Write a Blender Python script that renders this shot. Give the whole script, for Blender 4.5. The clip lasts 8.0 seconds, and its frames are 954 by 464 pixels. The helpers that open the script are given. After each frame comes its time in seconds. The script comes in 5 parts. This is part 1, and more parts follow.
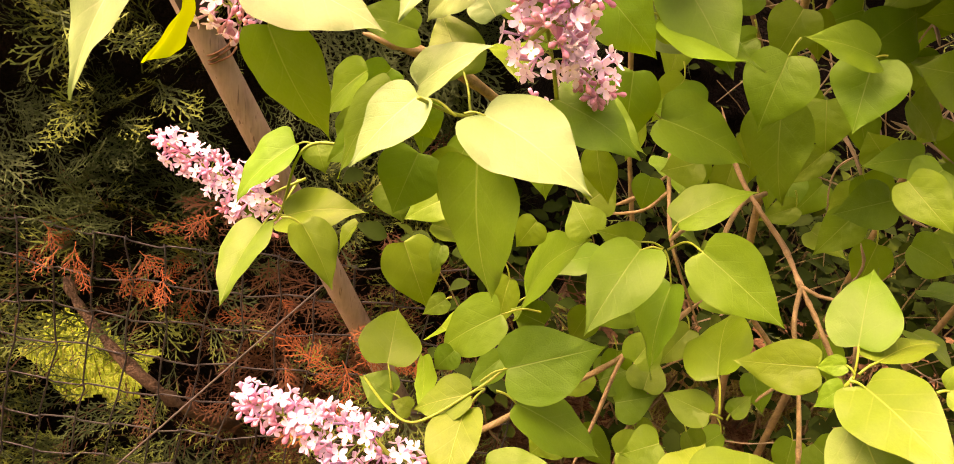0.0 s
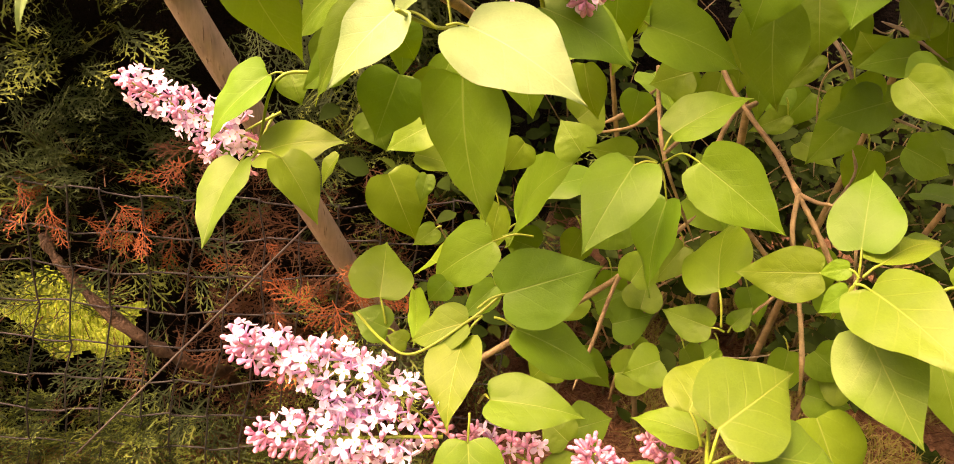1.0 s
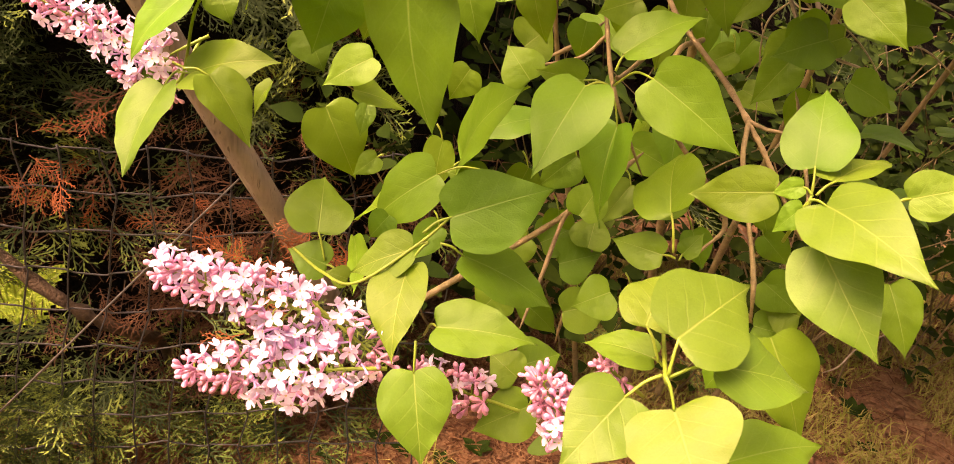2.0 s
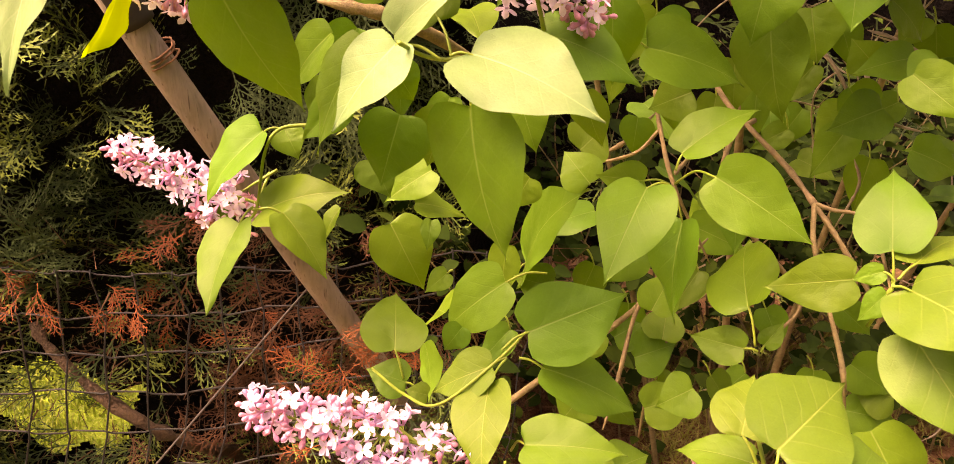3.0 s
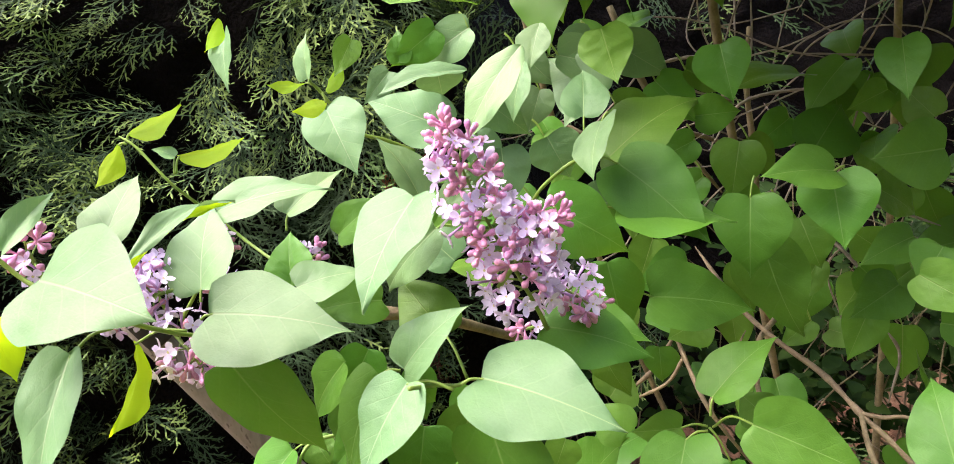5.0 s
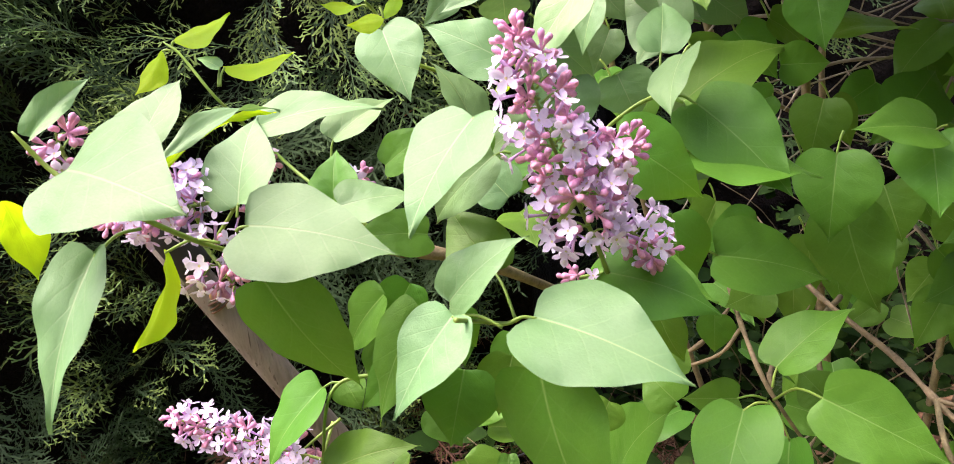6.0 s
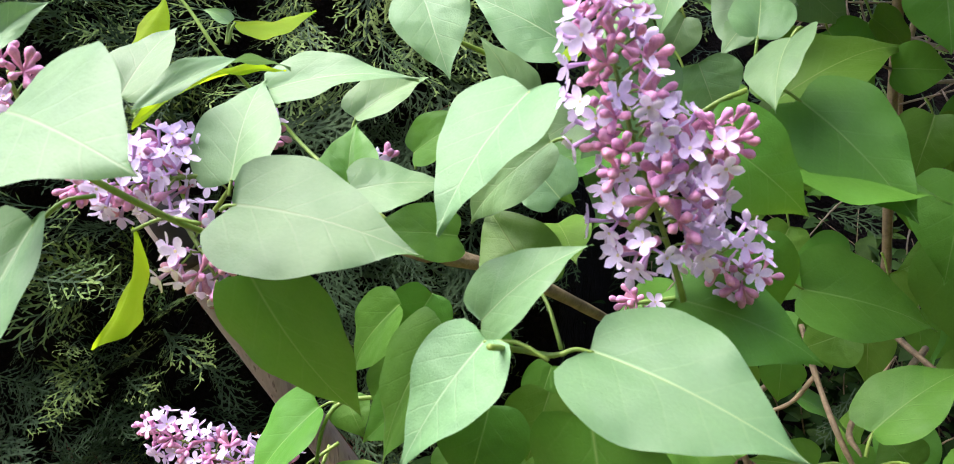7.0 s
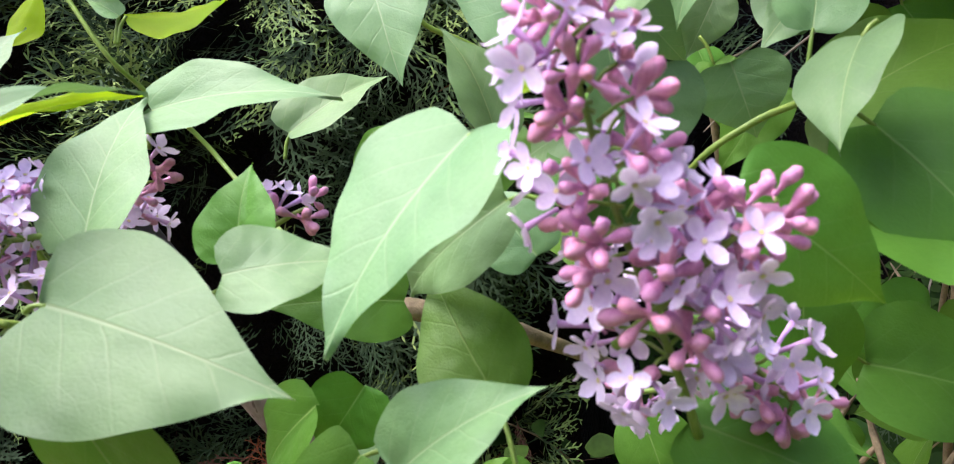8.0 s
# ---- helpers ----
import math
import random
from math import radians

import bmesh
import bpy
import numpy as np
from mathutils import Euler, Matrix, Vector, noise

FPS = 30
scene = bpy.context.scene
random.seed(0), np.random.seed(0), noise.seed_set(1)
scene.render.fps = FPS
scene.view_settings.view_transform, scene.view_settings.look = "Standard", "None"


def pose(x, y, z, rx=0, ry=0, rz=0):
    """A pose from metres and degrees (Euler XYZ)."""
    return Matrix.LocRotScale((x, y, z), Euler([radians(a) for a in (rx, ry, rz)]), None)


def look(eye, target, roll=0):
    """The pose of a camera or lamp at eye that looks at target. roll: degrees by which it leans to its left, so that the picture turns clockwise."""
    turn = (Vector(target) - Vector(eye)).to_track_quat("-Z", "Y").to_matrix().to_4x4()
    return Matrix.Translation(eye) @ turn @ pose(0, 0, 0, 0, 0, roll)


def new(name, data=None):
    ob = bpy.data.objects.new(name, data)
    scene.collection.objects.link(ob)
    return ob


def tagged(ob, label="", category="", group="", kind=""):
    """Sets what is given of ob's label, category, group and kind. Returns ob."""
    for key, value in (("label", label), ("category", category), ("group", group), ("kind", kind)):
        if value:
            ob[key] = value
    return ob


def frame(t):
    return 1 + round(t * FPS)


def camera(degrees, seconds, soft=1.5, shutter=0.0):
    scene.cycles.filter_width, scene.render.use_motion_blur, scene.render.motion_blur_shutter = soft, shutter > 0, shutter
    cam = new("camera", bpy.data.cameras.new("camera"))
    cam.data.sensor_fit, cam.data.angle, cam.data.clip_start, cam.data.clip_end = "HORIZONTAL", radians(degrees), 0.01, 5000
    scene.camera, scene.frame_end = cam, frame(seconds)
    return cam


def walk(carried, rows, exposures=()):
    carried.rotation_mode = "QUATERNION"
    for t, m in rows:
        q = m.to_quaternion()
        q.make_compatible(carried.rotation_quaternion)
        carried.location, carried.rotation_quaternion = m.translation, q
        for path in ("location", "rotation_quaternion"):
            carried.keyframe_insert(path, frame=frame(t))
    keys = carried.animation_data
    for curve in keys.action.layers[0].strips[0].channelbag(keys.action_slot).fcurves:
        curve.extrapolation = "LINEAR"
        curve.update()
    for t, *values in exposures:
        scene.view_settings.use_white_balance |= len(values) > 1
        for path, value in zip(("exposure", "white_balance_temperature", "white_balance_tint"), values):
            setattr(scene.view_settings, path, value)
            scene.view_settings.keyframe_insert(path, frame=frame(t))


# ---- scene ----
cam = camera(63.0, 8.0, soft=0.5)
# a small real lens, focused a little past half a metre
cam.data.dof.use_dof = True
cam.data.dof.focus_distance, cam.data.dof.aperture_fstop = 0.6, 30.0
# seconds, place in metres, turn in degrees
PATH = [
    (0.0, 0.0053, -0.0026, 0.9990, 65.44, -8.77, 0.26),
    (0.5, 0.0027, 0.0045, 0.9965, 65.56, -7.00, -0.35),
    (1.0, 0.0022, 0.0104, 0.9829, 61.17, -6.45, -2.43),
    (1.2, 0.0037, 0.0142, 0.9711, 60.24, -7.48, -3.77),
    (2.3, 0.0012, 0.0155, 0.9380, 60.26, -7.92, -7.70),
    (2.5, -0.0006, 0.0179, 0.9434, 61.00, -6.30, -7.71),
    (3.0, -0.0117, 0.0223, 0.9641, 65.53, -2.19, -5.54),
    (3.5, -0.0050, 0.0332, 0.9926, 67.95, 6.14, -5.76),
    (4.0, -0.0000, 0.0385, 1.0130, 72.26, 10.72, -7.19),
    (4.5, 0.0036, 0.0373, 1.0267, 76.18, 12.61, -6.77),
    (4.7, 0.0039, 0.0384, 1.0311, 78.22, 11.70, -6.78),
    (5.8, -0.0061, 0.0544, 1.0140, 77.61, 5.08, -5.35),
    (6.0, -0.0084, 0.0696, 1.0032, 76.91, 5.78, -3.41),
    (6.5, -0.0061, 0.1226, 0.9801, 76.56, 2.55, -0.59),
    (7.0, -0.0148, 0.1438, 0.9823, 78.06, 1.73, -0.84),
    (7.5, -0.0019, 0.1923, 1.0009, 76.97, 2.71, 0.28),
    (8.0, 0.0182, 0.2429, 0.9998, 74.94, 2.66, 1.82),
]
# ---- end of path
EXPOSURES = [
    (0.0, 3.37, 14400, 50),
    (2.5, 3.20, 13000, 45),
    (3.5, 3.25, 13200, 51),
    (4.4, 2.99, 6250, 24),
    (6.0, 2.94, 6450, 25),
    (6.5, 2.84, 5850, 24),
    (8.0, 2.61, 5850, 26),
]
walk(cam, [(t, pose(*p)) for t, *p in PATH], EXPOSURES)

# ---- light: a bright hazy day ----
world = bpy.data.worlds.new("sky")
scene.world = world
world.use_nodes = True
sky = world.node_tree.nodes.new("ShaderNodeTexSky")
sky.sky_type, sky.sun_disc = "NISHITA", False
sky.sun_elevation, sky.sun_rotation = radians(63), radians(-95)
sky.air_density, sky.dust_density = 1.0, 6.0
world.node_tree.links.new(sky.outputs[0], world.node_tree.nodes["Background"].inputs[0])
world.node_tree.nodes["Background"].inputs[1].default_value = 0.072
sun = new("sun", bpy.data.lights.new("sun", "SUN"))
sun.data.energy, sun.data.angle, sun.data.color = 0.98, radians(50), (1.0, 0.95, 0.87)
sun.matrix_world = look((-1.7, 0.2, 4.2), (0, 0.4, 0.8))


# ---- materials ----
class Mat:
    """A node material with a few short ways to add nodes."""

    def __init__(self, name):
        self.m = bpy.data.materials.new(name)
        self.m.use_nodes = True
        self.t = self.m.node_tree
        self.bsdf = self.t.nodes["Principled BSDF"]
        self.out = self.t.nodes["Material Output"]

    def node(self, kind, **inputs):
        n = self.t.nodes.new(kind)
        for k, v in inputs.items():
            n.inputs[k].default_value = v
        return n

    def link(self, a, b):
        self.t.links.new(a, b)

    def math(self, op, a, b=None, c=None, clamp=False):
        n = self.t.nodes.new("ShaderNodeMath")
        n.operation, n.use_clamp = op, clamp
        for i, v in enumerate((a, b, c)):
            if v is None:
                continue
            if isinstance(v, (int, float)):
                n.inputs[i].default_value = v
            else:
                self.link(v, n.inputs[i])
        return n.outputs[0]

    def noise(self, scale, detail=3.0, space="Object", rough=0.55):
        n = self.node("ShaderNodeTexNoise", Scale=scale, Detail=detail, Roughness=rough)
        self.link(self.coords(space), n.inputs["Vector"])
        return n.outputs[0]

    def coords(self, space):
        return self.node("ShaderNodeTexCoord").outputs[space]

    def mix(self, fac, a, b):
        n = self.t.nodes.new("ShaderNodeMix")
        n.data_type = "RGBA"
        for i, v in ((0, fac), (6, a), (7, b)):
            if isinstance(v, (int, float)):
                n.inputs[i].default_value = v
            elif isinstance(v, tuple):
                n.inputs[i].default_value = (*v, 1)
            else:
                self.link(v, n.inputs[i])
        return n.outputs[2]

    def ramp(self, fac, lo, hi):
        n = self.t.nodes.new("ShaderNodeMapRange")
        n.inputs[1].default_value, n.inputs[2].default_value = lo, hi
        self.link(fac, n.inputs[0])
        return n.outputs[0]

    def bump(self, height, strength, distance):
        n = self.node("ShaderNodeBump", Strength=strength, Distance=distance)
        self.link(height, n.inputs["Height"])
        return n.outputs[0]

    def vary(self, colour, hue, value):
        """Shift hue and value of a colour from object to object."""
        rnd = self.node("ShaderNodeObjectInfo").outputs["Random"]
        n = self.t.nodes.new("ShaderNodeHueSaturation")
        self.link(self.math("ADD", self.math("MULTIPLY", rnd, hue), 0.5 - hue / 2), n.inputs["Hue"])
        r2 = self.math("FRACT", self.math("MULTIPLY", rnd, 7.31))
        self.link(self.math("ADD", self.math("MULTIPLY", r2, value), 1 - value / 2), n.inputs["Value"])
        self.link(colour, n.inputs["Color"])
        return n.outputs[0]

    def thin(self, colour, normal, share):
        """Let light through: mixes the surface with a translucent one."""
        tr = self.t.nodes.new("ShaderNodeBsdfTranslucent")
        self.link(colour, tr.inputs["Color"])
        if normal is not None:
            self.link(normal, tr.inputs["Normal"])
        mx = self.node("ShaderNodeMixShader", Fac=share)
        self.link(self.bsdf.outputs[0], mx.inputs[1])
        self.link(tr.outputs[0], mx.inputs[2])
        self.link(mx.outputs[0], self.out.inputs[0])

    def base(self, colour, rough, normal=None, metal=0.0, spec=0.5):
        if isinstance(colour, tuple):
            self.bsdf.inputs["Base Color"].default_value = (*colour, 1)
        else:
            self.link(colour, self.bsdf.inputs["Base Color"])
        if isinstance(rough, (int, float)):
            self.bsdf.inputs["Roughness"].default_value = rough
        else:
            self.link(rough, self.bsdf.inputs["Roughness"])
        self.bsdf.inputs["Metallic"].default_value = metal
        self.bsdf.inputs["Specular IOR Level"].default_value = spec
        if normal is not None:
            self.link(normal, self.bsdf.inputs["Normal"])
        return self


def leaf_material(name, blade, glow, rib, share, rough, gloss, veins):
    """A lilac leaf: x runs from stalk to tip, y across; pale midrib and side veins."""
    m = Mat(name)
    xyz = m.node("ShaderNodeSeparateXYZ")
    m.link(m.coords("Object"), xyz.inputs[0])
    x, y = xyz.outputs[0], xyz.outputs[1]
    ay = m.math("ABSOLUTE", y)
    wob = m.math("MULTIPLY", m.math("SUBTRACT", m.noise(5.0, 2.0), 0.5), 0.05)
    run = m.math("ADD", m.math("SUBTRACT", x, m.math("MULTIPLY", m.math("POWER", ay, 0.85), 0.62)), wob)
    saw = m.math("ABSOLUTE", m.math("SUBTRACT", m.math("FRACT", m.math("MULTIPLY", run, 5.0)), 0.5))
    vein = m.math("SUBTRACT", 1.0, m.math("MULTIPLY", saw, 16.0), clamp=True)
    vein = m.math("MULTIPLY", vein, m.math("SUBTRACT", 1.0, m.math("MULTIPLY", ay, 2.1), clamp=True))
    width = m.math("SUBTRACT", 0.017, m.math("MULTIPLY", x, 0.012))
    mid = m.math("SUBTRACT", 1.0, m.math("DIVIDE", ay, width), clamp=True)
    lines = m.math("MAXIMUM", m.math("MULTIPLY", vein, veins), m.math("MULTIPLY", mid, 0.62))
    net = m.node("ShaderNodeTexVoronoi", Scale=15.0)
    net.feature = "DISTANCE_TO_EDGE"
    m.link(m.coords("Object"), net.inputs["Vector"])
    mesh = m.ramp(net.outputs["Distance"], 0.0, 0.10)
    patch = m.noise(2.3, 4.0)
    grain = m.noise(38.0, 3.0)
    col = m.mix(m.ramp(patch, 0.3, 0.7), blade, tuple(c * k for c, k in zip(blade, (1.28, 1.20, 1.15))))
    col = m.mix(m.math("MULTIPLY", m.ramp(grain, 0.35, 0.75), 0.25), col, tuple(c * 0.7 for c in blade))
    spots = m.ramp(m.noise(23.0, 1.0), 0.78, 0.84)
    col = m.mix(m.math("MULTIPLY", spots, 0.18), col, (0.22, 0.19, 0.07))
    col = m.mix(m.math("MULTIPLY", m.math("SUBTRACT", 1.0, mesh), 0.02), col, rib)
    col = m.vary(m.mix(lines, col, rib), 0.03, 0.40)
    high = m.math("ADD", m.math("ADD", m.math("MULTIPLY", vein, -0.35 * veins), m.math("MULTIPLY", m.noise(60.0, 2.0), 0.05)), m.math("MULTIPLY", mid, -0.8))
    high = m.math("ADD", high, m.math("MULTIPLY", m.noise(4.0, 1.0), 0.85))
    high = m.math("ADD", high, m.math("MULTIPLY", mesh, 0.012))
    nrm = m.bump(high, 0.20, 0.012)
    m.base(col, m.math("ADD", rough, m.math("MULTIPLY", grain, 0.14)), nrm, spec=gloss)
    m.thin(m.mix(lines, glow, tuple(c * 0.8 for c in glow)), nrm, share)
    return m.m


GREEN = leaf_material("lilac_leaf", (0.068, 0.182, 0.018), (0.13, 0.30, 0.014), (0.24, 0.37, 0.10), 0.30, 0.44, 0.28, 0.13)
FRESH = leaf_material("fresh_lilac_leaf", (0.074, 0.166, 0.020), (0.14, 0.27, 0.020), (0.29, 0.37, 0.10), 0.24, 0.44, 0.3, 0.26)
# PALE and SATIN: paler leaf tones, with sky sheen also put into the colour
PALE = leaf_material("pale_sheen_lilac_leaf", (0.114, 0.232, 0.086), (0.145, 0.28, 0.068), (0.36, 0.46, 0.24), 0.24, 0.50, 0.5, 0.20)
SATIN = leaf_material("satin_lilac_leaf", (0.086, 0.180, 0.066), (0.145, 0.265, 0.070), (0.32, 0.43, 0.17), 0.27, 0.46, 0.4, 0.10)
YOUNG = leaf_material("young_lilac_leaf", (0.20, 0.37, 0.006), (0.54, 0.82, 0.003), (0.42, 0.52, 0.04), 0.66, 0.5, 0.15, 0.12)


def plain(name, lo, hi, scale, rough, bump, share=0.0, spec=0.4, hue=0.02, value=0.25, space="Object", metal=0.0, dist=0.002):
    """A surface between two colours, mottled at two scales, with fine relief."""
    m = Mat(name)
    n1, n2 = m.noise(scale, 4.0, space), m.noise(scale * 7.3, 3.0, space)
    f = m.math("ADD", m.math("MULTIPLY", m.ramp(n1, 0.3, 0.7), 0.65), m.math("MULTIPLY", m.ramp(n2, 0.3, 0.7), 0.35))
    col = m.vary(m.mix(f, lo, hi), hue, value)
    nrm = m.bump(m.math("ADD", n1, m.math("MULTIPLY", n2, 0.5)), bump, dist)
    m.base(col, m.math("ADD", rough - 0.08, m.math("MULTIPLY", n2, 0.16)), nrm, metal, spec)
    if share:
        m.thin(col, nrm, share)
    return m.m


def island(name, colours, rough, share=0.0, spec=0.3):
    """For stuff of many loose pieces: each piece takes a tone of its own."""
    m = Mat(name)
    rnd = m.node("ShaderNodeNewGeometry").outputs["Random Per Island"]
    r = m.t.nodes.new("ShaderNodeValToRGB")
    while len(r.color_ramp.elements) < len(colours):
        r.color_ramp.elements.new(0.5)
    for i, c in enumerate(colours):
        r.color_ramp.elements[i].position = i / (len(colours) - 1)
        r.color_ramp.elements[i].color = (*c, 1)
    m.link(rnd, r.inputs[0])
    col = m.mix(m.math("MULTIPLY", m.ramp(m.noise(90.0, 3.0), 0.3, 0.7), 0.4), r.outputs[0], tuple(c * 0.6 for c in colours[0]))
    m.base(col, rough, spec=spec)
    if share:
        m.thin(col, None, share)
    return m.m


STALK = plain("green_stalk", (0.13, 0.235, 0.03), (0.23, 0.33, 0.055), 60.0, 0.45, 0.2, 0.1)
BARK = plain("twig_bark", (0.078, 0.060, 0.030), (0.250, 0.195, 0.105), 90.0, 0.75, 0.6)
DEADWOOD = plain("dead_twig", (0.15, 0.12, 0.088), (0.28, 0.235, 0.18), 80.0, 0.85, 0.6)
PETAL = plain("lilac_petal", (0.66, 0.53, 0.79), (0.89, 0.80, 0.95), 120.0, 0.55, 0.15, 0.35, 0.3, 0.05, 0.3)
TUBE = plain("lilac_tube", (0.52, 0.30, 0.60), (0.70, 0.48, 0.76), 140.0, 0.55, 0.15, 0.2, 0.3, 0.04, 0.3)
BUD = plain("lilac_bud", (0.51, 0.17, 0.34), (0.82, 0.45, 0.62), 160.0, 0.5, 0.2, 0.15, 0.35, 0.05, 0.35)
THROAT = plain("lilac_throat", (0.55, 0.48, 0.22), (0.62, 0.55, 0.30), 200.0, 0.6, 0.1)
WIRE = plain("coated_wire", (0.009, 0.011, 0.013), (0.026, 0.031, 0.036), 90.0, 0.5, 0.2, spec=0.35)
STEEL = plain("bare_wire", (0.04, 0.040, 0.040), (0.085, 0.080, 0.076), 90.0, 0.55, 0.3, metal=0.4)
RUST = plain("rusty_wire", (0.10, 0.045, 0.025), (0.22, 0.11, 0.06), 120.0, 0.8, 0.5)
RUBBER = plain("black_rubber", (0.010, 0.009, 0.008), (0.025, 0.022, 0.020), 60.0, 0.7, 0.3)
TRUNK = plain("hedge_bark", (0.024, 0.016, 0.010), (0.130, 0.088, 0.056), 45.0, 0.9, 0.9, dist=0.01)
DRIED = plain("dry_inner_foliage", (0.038, 0.017, 0.009), (0.120, 0.050, 0.024), 14.0, 0.85, 0.1, 0.1, value=0.0)
# almost black, to stand in for deep shade between the sprays
HEDGE_SHADE = plain("painted_hedge_shade", (0.0012, 0.0010, 0.0008), (0.005, 0.0036, 0.0026), 22.0, 0.95, 1.0, spec=0.1, dist=0.03)
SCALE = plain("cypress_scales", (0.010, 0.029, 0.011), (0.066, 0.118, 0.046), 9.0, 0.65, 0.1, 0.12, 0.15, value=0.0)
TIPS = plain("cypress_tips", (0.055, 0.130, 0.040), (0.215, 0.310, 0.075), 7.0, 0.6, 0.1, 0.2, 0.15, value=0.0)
RUSSET = plain("dead_cypress", (0.085, 0.019, 0.009), (0.27, 0.062, 0.024), 20.0, 0.8, 0.1, 0.15, value=0.0)
CLOD = island("soil_clod", ((0.11, 0.054, 0.032), (0.20, 0.105, 0.062), (0.30, 0.165, 0.10), (0.15, 0.078, 0.046)), 0.95, 0.0, 0.15)
NEEDLE = island("dry_litter", ((0.09, 0.034, 0.018), (0.20, 0.085, 0.040), (0.30, 0.18, 0.10), (0.14, 0.055, 0.028)), 0.9, 0.1)
GRASS = island("grass_blades", ((0.10, 0.19, 0.02), (0.17, 0.28, 0.03), (0.28, 0.31, 0.07), (0.14, 0.24, 0.025)), 0.6, 0.3)
DRYGRASS = island("dry_grass", ((0.34, 0.28, 0.11), (0.24, 0.28, 0.05), (0.44, 0.37, 0.16), (0.19, 0.28, 0.03)), 0.8, 0.2)
# leaf tones lowered to stand in for the shade over the shrub
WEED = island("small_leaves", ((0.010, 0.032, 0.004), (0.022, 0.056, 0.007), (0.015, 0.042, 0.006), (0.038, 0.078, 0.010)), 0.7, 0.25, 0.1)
TWIG = island("fine_twigs", ((0.04, 0.022, 0.014), (0.09, 0.050, 0.030), (0.15, 0.085, 0.055)), 0.85)


def wood_material():
    """A weathered round pole: long grain, cracks and grey patches."""
    m = Mat("weathered_pole")
    mp = m.node("ShaderNodeMapping")
    mp.inputs["Scale"].default_value = (1, 1, 0.07)
    m.link(m.coords("Object"), mp.inputs[0])
    n = m.node("ShaderNodeTexNoise", Scale=210.0, Detail=4.0)
    m.link(mp.outputs[0], n.inputs["Vector"])
    crack = m.ramp(n.outputs[0], 0.60, 0.68)
    big = m.noise(16.0, 4.0)
    col = m.mix(m.ramp(big, 0.3, 0.7), (0.085, 0.072, 0.058), (0.25, 0.215, 0.175))
    col = m.mix(m.math("MULTIPLY", m.ramp(n.outputs[0], 0.3, 0.6), 0.5), col, (0.27, 0.23, 0.19))
    col = m.mix(m.math("MULTIPLY", crack, 0.7), col, (0.05, 0.035, 0.025))
    m.base(col, 0.8, m.bump(n.outputs[0], 0.5, 0.004), spec=0.3)
    return m.m


def soil_material():
    """Soil by the bushes, turning to lawn past the hedge."""
    m = Mat("soil")
    a, b, c = m.noise(3.0, 4.0), m.noise(55.0, 5.0), m.noise(230.0, 3.0)
    col = m.mix(m.ramp(b, 0.3, 0.7), (0.120, 0.058, 0.034), (0.285, 0.150, 0.088))
    col = m.mix(m.math("MULTIPLY", m.ramp(c, 0.35, 0.75), 0.5), col, (0.36, 0.21, 0.125))
    col = m.mix(m.math("MULTIPLY", m.ramp(a, 0.45, 0.65), 0.4), col, (0.25, 0.175, 0.10))
    xyz = m.node("ShaderNodeSeparateXYZ")
    m.link(m.coords("Object"), xyz.inputs[0])
    edge = m.math("ADD", xyz.outputs[1], m.math("MULTIPLY", a, 0.5))
    lawn = m.mix(m.ramp(b, 0.3, 0.7), (0.09, 0.17, 0.018), (0.18, 0.27, 0.035))
    past = m.math("MULTIPLY", m.ramp(edge, 1.32, 1.5), m.math("SUBTRACT", 1.0, m.ramp(xyz.outputs[0], -0.30, 0.05)))
    past = m.math("MAXIMUM", past, m.ramp(edge, 3.0, 3.3))
    far = m.math("MAXIMUM", past, m.math("SUBTRACT", 1.0, m.ramp(edge, 0.0, 0.3)))
    col = m.mix(far, col, lawn)
    h = m.math("ADD", b, m.math("MULTIPLY", c, 0.6))
    m.base(col, 0.95, m.bump(h, 0.9, 0.012), spec=0.15)
    return m.m


WALL = plain("rough_plaster", (0.10, 0.085, 0.07), (0.16, 0.14, 0.115), 6.0, 0.9, 0.5, space="Object", dist=0.01)
WOOD, SOIL = wood_material(), soil_material()


# ---- ways to make meshes ----
def mesh_of(name, verts, faces, material, smooth=False):
    me = bpy.data.meshes.new(name)
    me.from_pydata([tuple(v) for v in verts], [], faces)
    me.materials.append(material)
    if smooth:
        me.polygons.foreach_set("use_smooth", [True] * len(me.polygons))
    return me


def thing(name, place, label, category, group="", kind=""):
    """An empty at the base of a thing, to which its parts belong."""
    ob = new(name)
    ob.empty_display_size = 0.02
    ob.matrix_basis = Matrix.Translation(place)
    return tagged(ob, label, category, group, kind)


def under(ob, parent, m=None):
    """Put ob at the pose m in the world, as a part of parent."""
    pm = POSES.get(parent.name, None) or parent.matrix_basis
    ob.parent = parent
    ob.matrix_parent_inverse = pm.inverted()
    ob.matrix_basis = m or Matrix()
    POSES[ob.name] = m or Matrix()
    return ob


POSES = {}


def part(name, me, parent, label="", m=None):
    ob = under(new(name, me), parent, m)
    return tagged(ob, label) if label else ob


